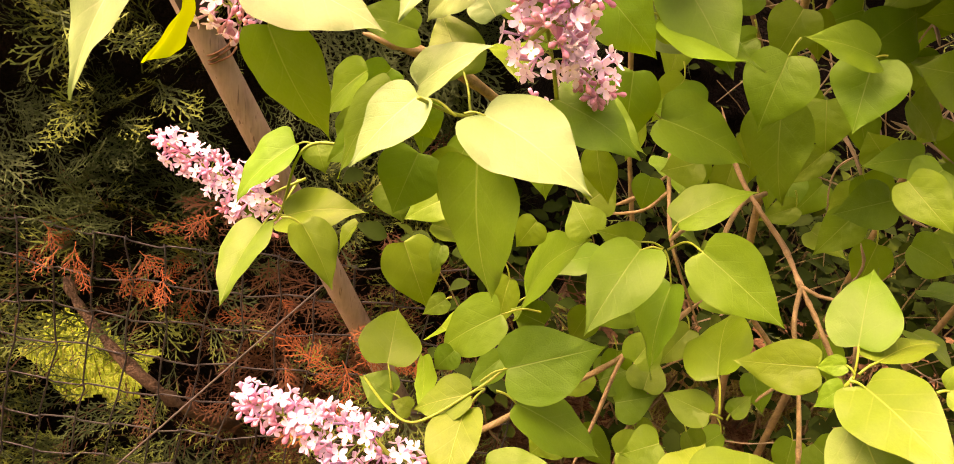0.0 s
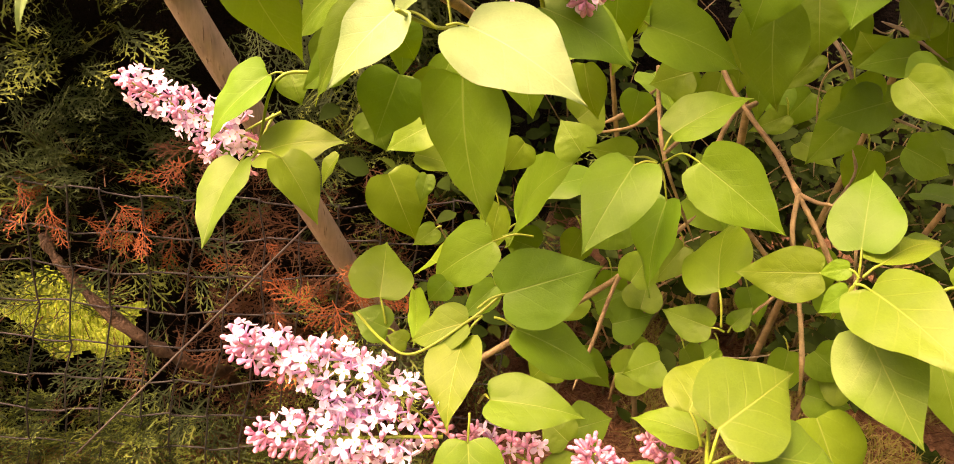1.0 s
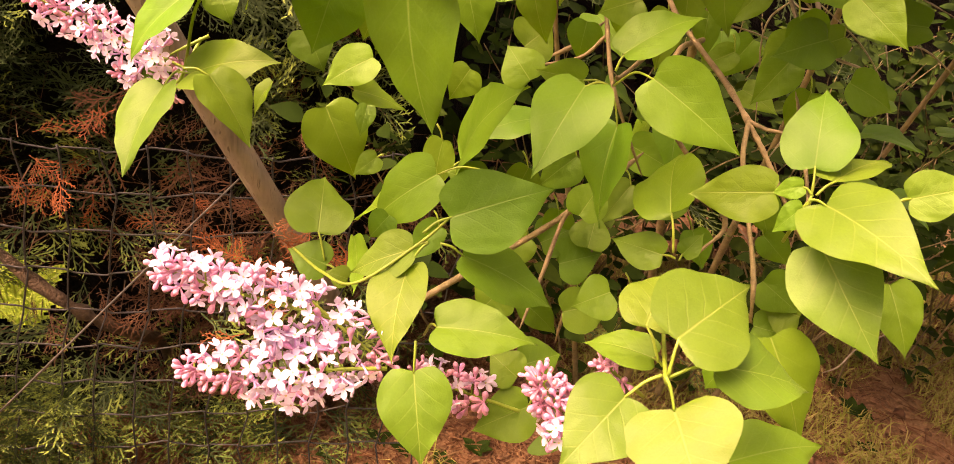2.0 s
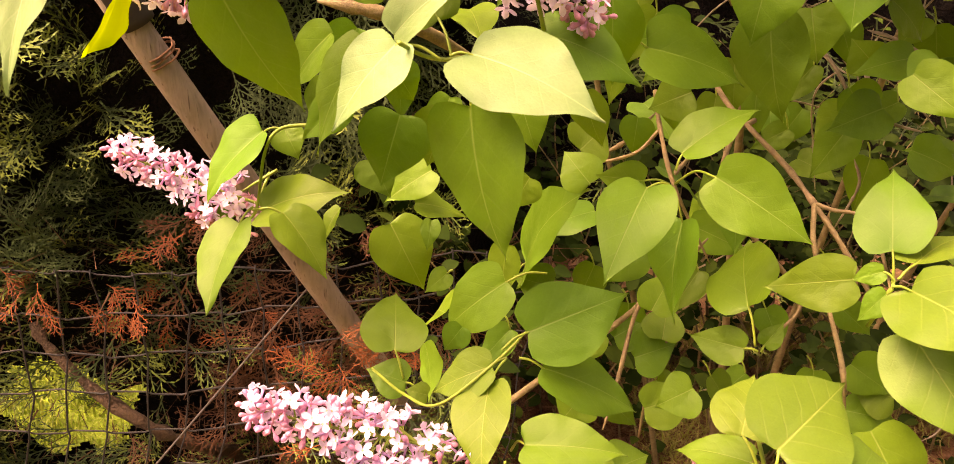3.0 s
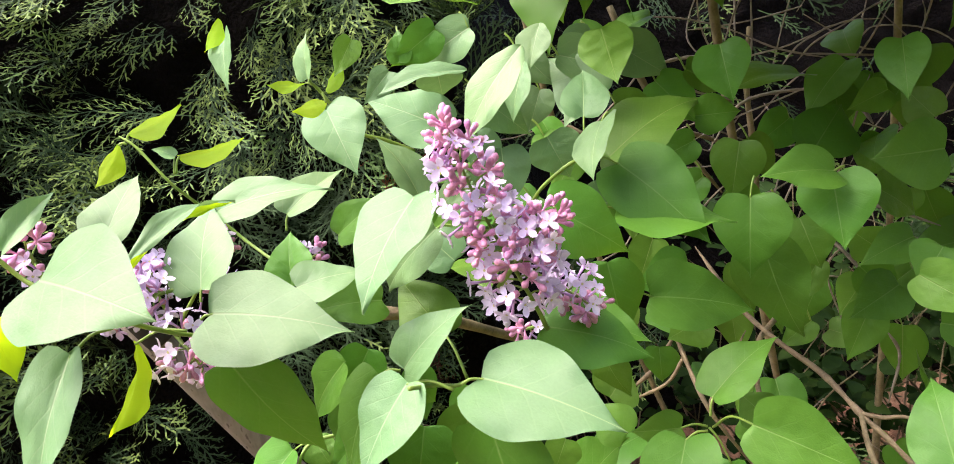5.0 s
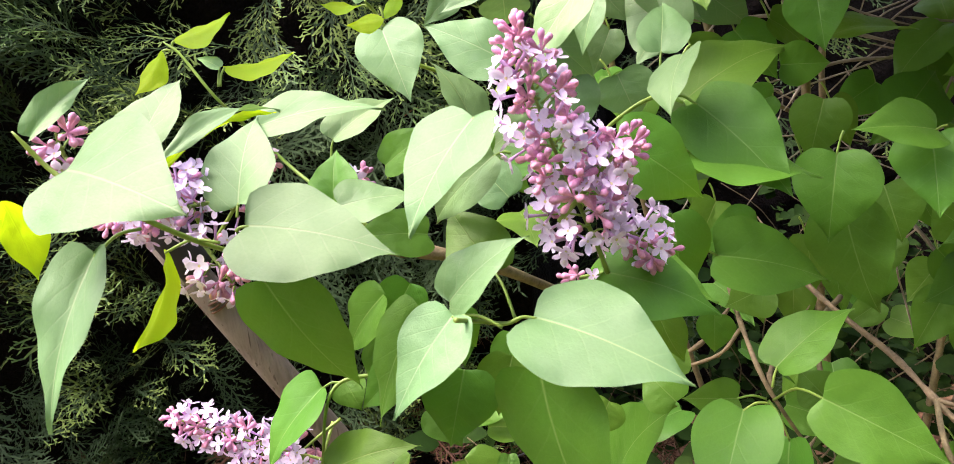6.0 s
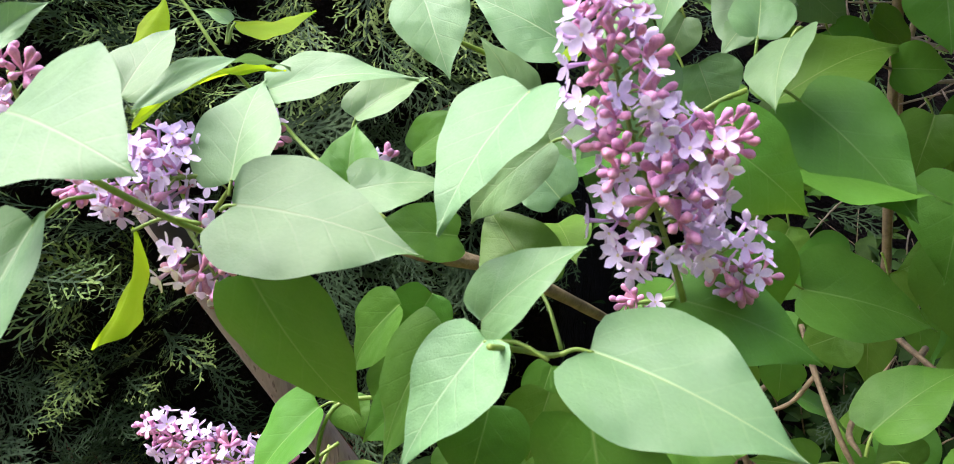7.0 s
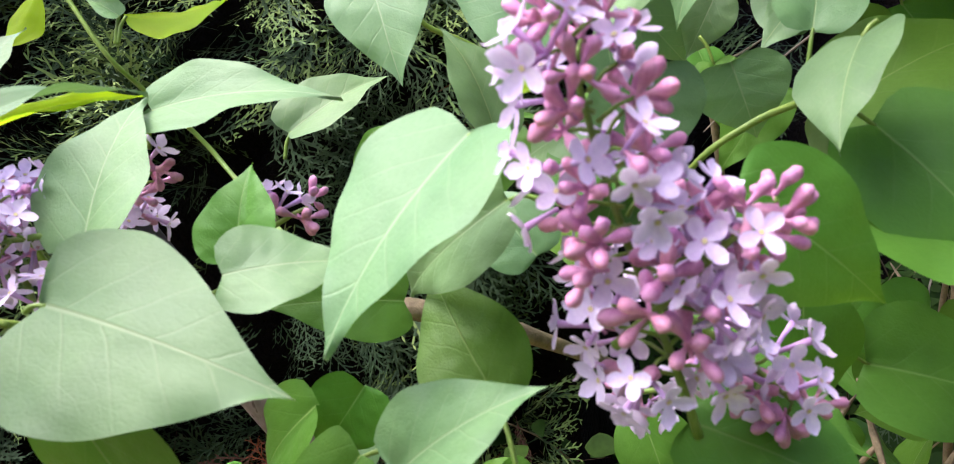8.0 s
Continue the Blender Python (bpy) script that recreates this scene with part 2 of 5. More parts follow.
def spline(points, per=6):
    """A smooth line through the points (Catmull-Rom)."""
    p = [np.array(q, float) for q in points]
    p = [2 * p[0] - p[1], *p, 2 * p[-1] - p[-2]]
    line = []
    for i in range(1, len(p) - 2):
        for k in range(per):
            s = k / per
            a, b, c, d = p[i - 1 : i + 3]
            line.append(0.5 * (2 * b + (c - a) * s + (2 * a - 5 * b + 4 * c - d) * s * s + (3 * b - a - 3 * c + d) * s**3))
    line.append(p[-2])
    return line


def tube(line, radii, sides=7, knots=0.0, seed=0):
    """Vertices and faces of a tube along a line; knots: uneven thickness."""
    r0 = np.random.default_rng(seed)
    line = [np.array(q, float) for q in line]
    verts, faces = [], []
    ref = np.array((0.31, 0.17, 0.93))
    for i, q in enumerate(line):
        d = line[min(i + 1, len(line) - 1)] - line[max(i - 1, 0)]
        d /= np.linalg.norm(d) + 1e-12
        u = np.cross(d, ref)
        u /= np.linalg.norm(u) + 1e-9
        v = np.cross(d, u)
        r = radii[i] * (1 + knots * r0.normal())
        for k in range(sides):
            a = 2 * math.pi * k / sides
            verts.append(q + r * (math.cos(a) * u + math.sin(a) * v))
    for i in range(len(line) - 1):
        for k in range(sides):
            a, b = i * sides + k, i * sides + (k + 1) % sides
            faces.append((a, b, b + sides, a + sides))
    faces.append(tuple(range(sides))[::-1])
    faces.append(tuple(range((len(line) - 1) * sides, len(line) * sides)))
    return verts, faces


# ---- ground ----
def terrain(x, y):
    """The soil's height: lumpy, and falling away to the foot of the hedge."""
    s = min(1, max(0, (0.30 - x) / 0.55))
    return -0.13 * s * s * (3 - 2 * s) + 0.018 * noise.noise((x * 3, y * 3, 1)) + 0.008 * noise.noise((x * 14, y * 14, 5))


def ground():
    verts, faces = [], []
    # fine cells by the bushes, wide ones to the horizon
    xs = [-900, -60, -8, -4, *np.linspace(-2.2, 2.4, 93), 4, 8, 60, 900]
    ys = [-900, -60, -8, -3, *np.linspace(-0.6, 2.6, 65), 5, 12, 60, 900]
    for yy in ys:
        for xx in xs:
            near = abs(xx) < 2.5 and -0.7 < yy < 2.7
            h = terrain(xx, yy) if near else -0.06
            verts.append((xx, yy, h))
    n = len(xs)
    for j in range(len(ys) - 1):
        for i in range(n - 1):
            faces.append((j * n + i, j * n + i + 1, (j + 1) * n + i + 1, (j + 1) * n + i))
    return tagged(new("ground", mesh_of("ground", verts, faces, SOIL, True)), "reddish brown soil under the bushes with lawn beyond", "ground", kind="structure")


ground()


def wall(name, low, high, label):
    """A plain unseen wall, added to block low sky light behind the camera and to the right."""
    bm = bmesh.new()
    bmesh.ops.create_cube(bm, size=1)
    for v in bm.verts:
        v.co = [low[k] if v.co[k] < 0 else high[k] for k in range(3)]
    bmesh.ops.bevel(bm, geom=bm.edges[:], offset=0.02, segments=2, affect="EDGES")
    me = bpy.data.meshes.new(name)
    bm.to_mesh(me)
    bm.free()
    me.materials.append(WALL)
    return tagged(new(name, me), label, "wall", kind="structure")


wall("wall_south", (-4.5, -1.75, -0.15), (4.4, -1.55, 2.6), "unseen plain dull brown wall added to block low sky light")
wall("wall_east", (4.4, -1.75, -0.15), (4.6, 2.6, 2.6), "unseen plain dull brown wall added to block low sky light")


def blades(name, material, n, region, length, width, lean, label, category, seed):
    """Many small bent blades that stand on the ground."""
    r = np.random.default_rng(seed)
    verts, faces = [], []
    for _ in range(n):
        x, y = r.uniform(*region[0]), r.uniform(*region[1])
        if noise.noise((x * 5, y * 5, seed)) < region[2]:
            continue
        a, ln, w = r.uniform(0, 6.283), length * r.uniform(0.5, 1.3), width * r.uniform(0.7, 1.3)
        d = np.array((math.cos(a), math.sin(a), 0))
        s = np.array((-d[1], d[0], 0)) * w
        p = np.array((x, y, terrain(x, y) - 0.003))
        le = lean * r.uniform(0.3, 1.2)
        q1 = p + d * ln * 0.4 * le + np.array((0, 0, ln * 0.55))
        q2 = p + d * ln * le + np.array((0, 0, ln * max(0.05, 1 - 0.55 * le)))
        k = len(verts)
        verts += [p - s, p + s, q1 - s * 0.8, q1 + s * 0.8, q2]
        faces += [(k, k + 1, k + 3, k + 2), (k + 2, k + 3, k + 4)]
    return tagged(new(name, mesh_of(name, verts, faces, material)), label, category, kind="stuff")


blades("lawn_grass", GRASS, 14000, ((-1.5, -0.1), (1.20, 2.1), -0.9), 0.05, 0.0016, 0.7, "sunlit green lawn grass beyond the hedge", "grass", 3)
blades("thin_grass", DRYGRASS, 30000, ((0.45, 1.9), (0.40, 1.60), -0.16), 0.045, 0.0012, 1.3, "thin dry grass growing on bare soil", "grass", 4)
blades("grass_patch", DRYGRASS, 2200, ((-0.1, 0.45), (0.45, 0.95), 0.0), 0.04, 0.0010, 1.3, "sparse grass on the soil under the bush", "grass", 5)


def litter(n, seed):
    """Dry needles and bits of stalk that lie on the soil."""
    r = np.random.default_rng(seed)
    verts, faces = [], []
    for _ in range(n):
        x, y = (r.uniform(-1.5, 1.9) if r.random() < 0.62 else r.uniform(-0.5, 0.5)), r.uniform(0.3, 1.45)
        if x < -0.35 and y > 1.12:
            continue
        a, ln, w = r.uniform(0, 6.283), r.uniform(0.010, 0.06), r.uniform(0.0008, 0.0018)
        d = np.array((math.cos(a), math.sin(a), r.normal() * 0.15))
        s = np.array((-d[1], d[0], 0)) * w
        p = np.array((x, y, terrain(x, y) + r.uniform(0.001, 0.010)))
        k = len(verts)
        verts += [p - s, p + s, p + d * ln, p + d * ln * 0.5 + np.array((0, 0, w * 1.5))]
        faces += [(k, k + 3, k + 2), (k + 1, k + 2, k + 3), (k, k + 1, k + 3)]
    return tagged(new("dry_litter", mesh_of("dry_litter", verts, faces, NEEDLE)), "dry reddish needles and stalks scattered on soil", "litter", kind="stuff")


litter(34000, 8)


def crumbs(n, seed):
    """Small clods of soil, each a squashed uneven lump."""
    r = np.random.default_rng(seed)
    unit = np.array(((1, 0, 0), (-1, 0, 0), (0, 1, 0), (0, -1, 0), (0, 0, 0.8), (0, 0, -0.5)), float)
    sides = ((0, 2, 4), (2, 1, 4), (1, 3, 4), (3, 0, 4), (2, 0, 5), (1, 2, 5), (3, 1, 5), (0, 3, 5))
    verts, faces = [], []
    for _ in range(n):
        x, y = r.uniform(-0.25, 1.7), r.uniform(0.3, 1.7)
        size = 0.0035 * math.exp(r.normal() * 0.55)
        k = len(verts)
        verts += list(unit * r.uniform(0.6, 1.4, (6, 3)) * size + (x, y, terrain(x, y) + size * 0.2))
        faces += [tuple(k + q for q in f) for f in sides]
    return tagged(new("soil_clods", mesh_of("soil_clods", verts, faces, CLOD, True)), "small reddish brown clods lying on the soil", "soil", kind="stuff")


crumbs(7000, 12)


# ---- the wire fence and its pole ----
FENCE_X, FENCE_Y, LEAN_BACK = (-1.75, 0.18), 0.915, math.tan(radians(9))


def fence_at(x, z):
    return np.array((x, FENCE_Y + LEAN_BACK * z + 0.012 * noise.noise((x * 2.1, z * 2.1, 3)), z))


def wire_fence():
    fence = thing("wire_fence", (-0.5, FENCE_Y, -0.13), "dark plastic-coated wire mesh fence in front of the hedge", "fence")
    r = np.random.default_rng(21)
    dx, dz = 0.053, 0.058
    nx, nz = int((FENCE_X[1] - FENCE_X[0]) / dx), 11
    jit = r.normal(0, 0.0028, (nx + 1, nz + 1, 2))

    def knot(i, j):
        x, z = FENCE_X[0] + i * dx + jit[i, j, 0] - 0.018 * math.sin(j * 0.5), -0.164 + j * dz + jit[i, j, 1] - 0.010 * math.sin(i * 0.31)
        return fence_at(x, z)

    for i in range(nx + 1):
        line = []
        for j in range(nz + 1):
            k = knot(i, j)
            side = 0.0022 * (1 if (i + j) % 2 else -1)
            line += [k + (side, -0.001, -0.006), k + (side * 0.3, -0.0012, 0.006)]
        v, f = tube(line, [0.0014] * len(line), 5)
        part("upright_wire", mesh_of("upright_wire", v, f, WIRE, True), fence)
    for j in range(nz + 1):
        line = []
        for i in range(nx + 1):
            k = knot(i, j)
            side = 0.0022 * (1 if (i + j) % 2 else -1)
            line += [k + (-0.006, 0.0013, -side), k + (0.006, 0.0013, side)]
        v, f = tube(line, [0.0014] * len(line), 5)
        part("cross_wire", mesh_of("cross_wire", v, f, WIRE, True), fence)
    return fence


wire_fence()


# ---- the pole that props the fence ----
def pole():
    foot, head = np.array(POLE_FOOT), np.array(POLE_HEAD)
    ob = thing("fence_prop", tuple(foot), "weathered round wooden pole leaning against the wire fence", "pole")
    line = [foot + (head - foot) * s + np.array((0.004 * math.sin(5 * s), 0.003 * math.cos(4 * s), 0)) for s in np.linspace(0, 1, 16)]
    v, f = tube(line, [0.0172 - 0.0012 * s for s in np.linspace(0, 1, 16)], 20, 0.012, 3)
    part("shaft", mesh_of("shaft", v, f, WOOD, True), ob)
    ax = (head - foot) / np.linalg.norm(head - foot)
    u = np.cross(ax, (0, 0, 1))
    u /= np.linalg.norm(u)
    w = np.cross(ax, u)
    c = np.array(WRAP)
    c = foot + ax * ((c - foot) @ ax)
    line = []
    for k in range(70):
        a = k * 0.29
        rr = 0.0188 + 0.001 * math.sin(k * 1.7)
        line.append(c + ax * (0.0003 * k - 0.011 + 0.002 * math.sin(a * 0.7)) + rr * (math.cos(a) * u + math.sin(a) * w))
    line += [line[-1] + np.array((0.01, -0.01, 0.002)), line[-1] + np.array((0.03, -0.012, -0.004))]
    v, f = tube(line, [0.0012] * len(line), 5)
    part("tie_wire", mesh_of("tie_wire", v, f, RUST, True), ob, "rusty wire wound round the pole")
    line = [c + ax * 0.036, c + ax * 0.043, c + ax * 0.080, head + ax * 0.004]
    v, f = tube(line, [0.0190, 0.0194, 0.0192, 0.0182], 20)
    part("sleeve", mesh_of("sleeve", v, f, RUBBER, True), ob, "black rubber sleeve over the pole's end")
    return ob


POLE_FOOT, POLE_HEAD, WRAP = (0.128, 1.081, -0.067), (-0.291, 0.805, 0.890), (-0.253, 0.825, 0.786)
pole()
TENSION_LOW, TENSION_MID, TENSION_HIGH = (-0.394, 0.765, 0.200), (-0.249, 0.853, 0.347), (-0.124, 0.934, 0.471)
v, f = tube(spline([TENSION_LOW, TENSION_MID, TENSION_HIGH]), [0.0013] * 13, 6)
tension_wire = tagged(new("tension_wire", mesh_of("tension_wire", v, f, STEEL, True)), "thin grey tension wire running slantwise along the fence", "wire")


# ---- the cypress hedge ----
def spray(r, size):
    """One flat, feather-like fan of scale-leaved twigs: root, tip, thickness, and whether it is a fresh tip."""
    segs = []

    def strip(q, a, ln, w, fresh):
        d = np.array((math.cos(a), math.sin(a), 0.05 * r.normal()))
        segs.append((q, q + d * ln, w, fresh))
        return q + d * ln

    a, q, n = 0.0, np.zeros(3), int(size / 0.0080)
    bend = r.normal() * 0.35
    for i in range(n):
        q2 = strip(q, a, size / n + 0.0006, 0.0013, i > n - 4)
        if i > 0:
            side = 1 if i % 2 else -1
            # branchlets shorten to the tip, and bear a comb of short twigs
            ln = (0.42 * size * (1 - i / n) ** 0.8 + 0.009) * r.uniform(0.65, 1.2)
            b = a + side * r.uniform(0.50, 0.75)
            p, k = q2, max(1, int(ln / 0.0055))
            for h in range(k):
                p2 = strip(p, b, ln / k + 0.0004, 0.00115, h >= k // 2)
                if r.random() < 0.92:
                    side2 = 1 if h % 2 else -1
                    strip(p2, b + side2 * r.uniform(0.50, 0.75), r.uniform(0.007, 0.0135) * (1.15 - 0.5 * h / k), 0.00109, h >= k // 2 or r.random() < 0.4)
                p = p2
                b -= side * r.uniform(0.0, 0.05)
        q = q2
        a += bend / n + r.normal() * 0.02
    return segs


def spray_mesh(segs):
    verts, faces, fresh = [], [], []
    for a, b, w, tip in segs:
        d = b - a
        s = np.cross(d, (0, 0, 1))
        s = s / (np.linalg.norm(s) + 1e-9) * w
        k = len(verts)
        up = np.array((0, 0, w * 0.7))
        if w > 0.0011:
            verts += [a - s, a + s, b - s * 0.8 + up, b + s * 0.8]
            faces += [(k, k + 2, k + 3), (k, k + 3, k + 1)]
        else:
            verts += [a, (a + b) / 2 - s + up, (a + b) / 2 + s, b]
            faces += [(k, k + 1, k + 2), (k + 1, k + 3, k + 2)]
        fresh += [int(tip)] * 2
    return np.array(verts), np.array(faces), np.array(fresh)


def foliage(name, materials, kinds, places, parent, label):
    """Joins many sprays, each at its place and pose, to one mesh."""
    vs, fs, ms, k = [], [], [], 0
    for which, m in places:
        v, f, fresh = kinds[which]
        vs.append(v @ m[:3, :3].T + m[:3, 3])
        fs.append(f + k)
        ms.append(fresh)
        k += len(v)
    v, f = np.concatenate(vs), np.concatenate(fs)
    me = bpy.data.meshes.new(name)
    me.vertices.add(len(v))
    me.vertices.foreach_set("co", v.ravel())
    me.loops.add(len(f) * 3)
    me.loops.foreach_set("vertex_index", f.ravel())
    me.polygons.add(len(f))
    me.polygons.foreach_set("loop_start", np.arange(0, len(f) * 3, 3))
    for material in materials:
        me.materials.append(material)
    me.polygons.foreach_set("material_index", np.concatenate(ms) * (len(materials) > 1))
    me.update(calc_edges=True)
    ob = part(name, me, parent, label)
    return tagged(ob, kind="stuff")


def spray_pose(r, p, out, up, size):
    """A spray that grows along out, its flat side near up."""
    x = np.array(out, float)
    x /= np.linalg.norm(x)
    z = np.array(up, float) - x * (np.array(up) @ x)
    z /= np.linalg.norm(z)
    y = np.cross(z, x)
    m = np.eye(4)
    m[:3, :3] = np.stack([x, y, z], 1) * size
    m[:3, 3] = p
    return m


DRY_CLUMPS = [(-0.418, 0.935, 0.457), (-0.316, 0.970, 0.526), (-0.102, 0.940, 0.340), (-0.545, 0.920, 0.431), (-0.385, 0.962, 0.400), (-0.543, 0.990, 0.439), (-0.227, 0.969, 0.339), (-0.061, 1.038, 0.915), (-0.084, 0.806, 0.398), (-0.046, 0.819, 0.412), (-0.107, 0.780, 0.386)]


def hedge():
    ob = thing("cypress_hedge", (-0.6, 1.25, -0.13), "dense dark green cypress hedge with russet dead twigs behind the fence", "hedge")
    r = np.random.default_rng(31)
    kinds = [spray_mesh(spray(r, r.uniform(0.060, 0.10))) for _ in range(12)]
    # only some kinds carry the lighter colour of fresh tips
    kinds = [(v, f, fresh * (k >= 8)) for k, (v, f, fresh) in enumerate(kinds)]
    live, dead, dried = [], [], []
    for n in range(7000):
        x, z = r.uniform(-1.7, 0.85), r.uniform(-0.12, 1.38)
        layer = r.random()
        # the front stands at the mesh, and bulges over its top
        front = FENCE_Y + 0.02 + LEAN_BACK * min(z, 0.62) - 0.04 * min(1, max(0, z - 0.58) / 0.2)
        lump = noise.noise((x * 5.2, z * 6.5, 2))
        y = front + 0.17 * layer - 0.13 * lump
        # thin where the lawn shows through, by the pole's foot, and to the woody side
        bare = math.exp(-(((x + 0.56) / 0.15) ** 2) - ((z - 0.14) / 0.10) ** 2)
        gap = math.exp(-(((x + 0.28) / 0.24) ** 2) - ((z - 0.20) / 0.19) ** 2)
        if r.random() < bare * 0.97 or r.random() < gap * 1.05 or (x > 0.05 and z < 0.75 and r.random() < 0.9) or (x > 0.14 and r.random() < 0.85):
            continue
        if lump < -0.24 and r.random() < (0.7 if z < 0.7 else 0.45):
            continue
        # neighbouring sprays hang the same way, like tiles of a curtain
        lie = 3.4 * noise.noise((x * 3.0, z * 3.0, 9)) - 0.1
        side = 1 if noise.noise((x * 4.1, z * 4.1, 17)) > -0.05 else -1
        out = (side * (math.cos(lie) + r.normal() * 0.45), -0.8 + r.normal() * 0.3, math.sin(lie) * 0.7 - 0.02 + r.normal() * 0.45)
        m = spray_pose(r, (x, y + 0.05, z), out, (r.normal() * 0.3, -0.75 + r.normal() * 0.25, 0.7 + r.normal() * 0.25), r.uniform(0.8, 1.2))
        # lighter tips, besides fresh growth, paint light on outer, bulging and low sprays
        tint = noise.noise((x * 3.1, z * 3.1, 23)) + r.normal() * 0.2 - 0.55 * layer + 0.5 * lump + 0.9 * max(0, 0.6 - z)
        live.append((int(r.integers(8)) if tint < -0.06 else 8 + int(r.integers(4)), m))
    # the far side and the top
    for _ in range(420):
        x, z = r.uniform(-1.9, 1.7), r.uniform(0.0, 1.42)
        y = 1.19 + 0.80 * min(1, max(0, (x - 0.10) / 0.3)) + r.uniform(0, 0.08)
        out = (r.normal() * 0.7, 0.5, r.normal() * 0.4)
        live.append((int(r.integers(8)), spray_pose(r, (x, y, z), out, (r.normal() * 0.3, 0.9, 0.5), r.uniform(1.2, 1.9))))
    # low growth along the foot of the mesh
    for _ in range(760):
        p = (-0.34 - 0.9 * r.random() ** 1.3, FENCE_Y - 0.03 + r.uniform(0, 0.13), r.uniform(-0.14, 0.10))
        out = (r.normal() * 0.7, -0.6, r.uniform(0.1, 0.8))
        live.append((6 + int(r.integers(6)), spray_pose(r, p, out, (r.normal() * 0.5, -1.0, 0.15), r.uniform(0.5, 0.85))))
    # dry sprays hang in a few clumps
    for c in DRY_CLUMPS:
        for _ in range(6):
            p = np.array(c) + r.normal(0, 1, 3) * (0.030, 0.014, 0.022) + (0.02, 0.05, 0)
            out = (r.normal() * 0.8, -0.3 + r.normal() * 0.2, r.normal() * 0.5 - 0.25)
            dead.append((int(r.integers(8)), spray_pose(r, p, out, (r.normal() * 0.3, -1.0, 0.5), r.uniform(0.30, 0.60))))
    # the bare inside by the pole, brown with dried sprays
    for _ in range(330):
        p = (r.normal(-0.11, 0.13), r.uniform(1.0, 1.14), r.normal(0.20, 0.15))
        out = (r.normal() * 0.8, -0.3 + r.normal() * 0.3, r.normal() * 0.5 - 0.3)
        dried.append((int(r.integers(8)), spray_pose(r, p, out, (r.normal() * 0.4, -1.0, 0.4), r.uniform(0.5, 0.95))))
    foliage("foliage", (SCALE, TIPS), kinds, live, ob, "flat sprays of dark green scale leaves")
    foliage("dead_foliage", (RUSSET,), kinds, dead, ob, "dry russet sprays")
    foliage("dried_foliage", (DRIED,), kinds, dried, ob, "dull brown dried sprays inside the hedge")
    # near-black sheet: the hedge's inner shade put into colour, open low down where the lawn shows
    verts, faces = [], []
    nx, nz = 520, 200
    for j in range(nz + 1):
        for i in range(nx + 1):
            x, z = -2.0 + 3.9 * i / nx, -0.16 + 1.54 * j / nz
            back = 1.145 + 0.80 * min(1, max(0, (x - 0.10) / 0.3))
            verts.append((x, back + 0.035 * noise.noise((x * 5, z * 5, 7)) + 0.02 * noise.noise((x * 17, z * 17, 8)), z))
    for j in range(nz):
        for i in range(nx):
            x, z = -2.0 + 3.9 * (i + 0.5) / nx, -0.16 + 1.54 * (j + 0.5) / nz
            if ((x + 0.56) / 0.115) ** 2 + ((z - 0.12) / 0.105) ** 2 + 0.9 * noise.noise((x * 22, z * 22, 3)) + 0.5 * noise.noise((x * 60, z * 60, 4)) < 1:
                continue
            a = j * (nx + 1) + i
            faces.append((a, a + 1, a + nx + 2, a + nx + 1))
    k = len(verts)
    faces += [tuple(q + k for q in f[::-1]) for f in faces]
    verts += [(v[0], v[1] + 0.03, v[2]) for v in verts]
    part("inner_growth", mesh_of("inner_growth", verts, faces, HEDGE_SHADE, True), ob, "near-black sheet standing in for the shade inside the hedge")
    line = spline([(-0.52, 1.02, 0.37), (-0.495, 1.0, 0.339), (-0.421, 0.967, 0.277), (-0.349, 0.966, 0.215), (-0.300, 1.01, 0.145), (-0.275, 1.09, 0.06), (-0.25, 1.16, -0.16)], 5)
    v, f = tube(line, np.linspace(0.0070, 0.0105, len(line)), 12, 0.20, 4)
    part("trunk", mesh_of("trunk", v, f, TRUNK, True), ob, "rough brown slanting trunk")
    # fine bare twigs inside
    r = np.random.default_rng(35)
    verts, faces = [], []
    for _ in range(2600):
        p = np.array((r.uniform(-1.4, 0.25), r.uniform(0.97, 1.12), r.uniform(-0.1, 0.5)))
        d = np.array((r.normal(), r.normal() * 0.7, r.normal() * 0.9)) * r.uniform(0.015, 0.045)
        w = r.uniform(0.0006, 0.0012)
        k = len(verts)
        verts += [p + (w, 0, 0), p + (-w, 0, w), p + (0, w, -w), p + d]
        faces += [(k, k + 1, k + 3), (k + 1, k + 2, k + 3), (k + 2, k, k + 3)]
    tagged(part("twig_tangle", mesh_of("twig_tangle", verts, faces, TWIG), ob, "fine bare brown twigs"), kind="stuff")
    return ob


hedge()


# ---- the small-leaved shrub behind the lilac ----
def oval(length, width):
    """A small pointed oval leaf, a little folded along its middle."""
    verts, faces = [], []
    for i, (u, w) in enumerate(((0, 0.10), (0.16, 0.68), (0.36, 1.0), (0.58, 0.88), (0.80, 0.50), (1.0, 0.05))):
        for j in (-1, 0, 1):
            verts.append((length * u, width * w * j, width * (0.28 * w * abs(j) - 0.5 * u * u)))
        if i:
            k = 3 * i
            for j in (0, 1):
                faces += [(k - 3 + j, k + j, k + 1 + j), (k - 3 + j, k + 1 + j, k - 2 + j)]
    return np.array(verts), np.array(faces), np.zeros(len(faces), int)


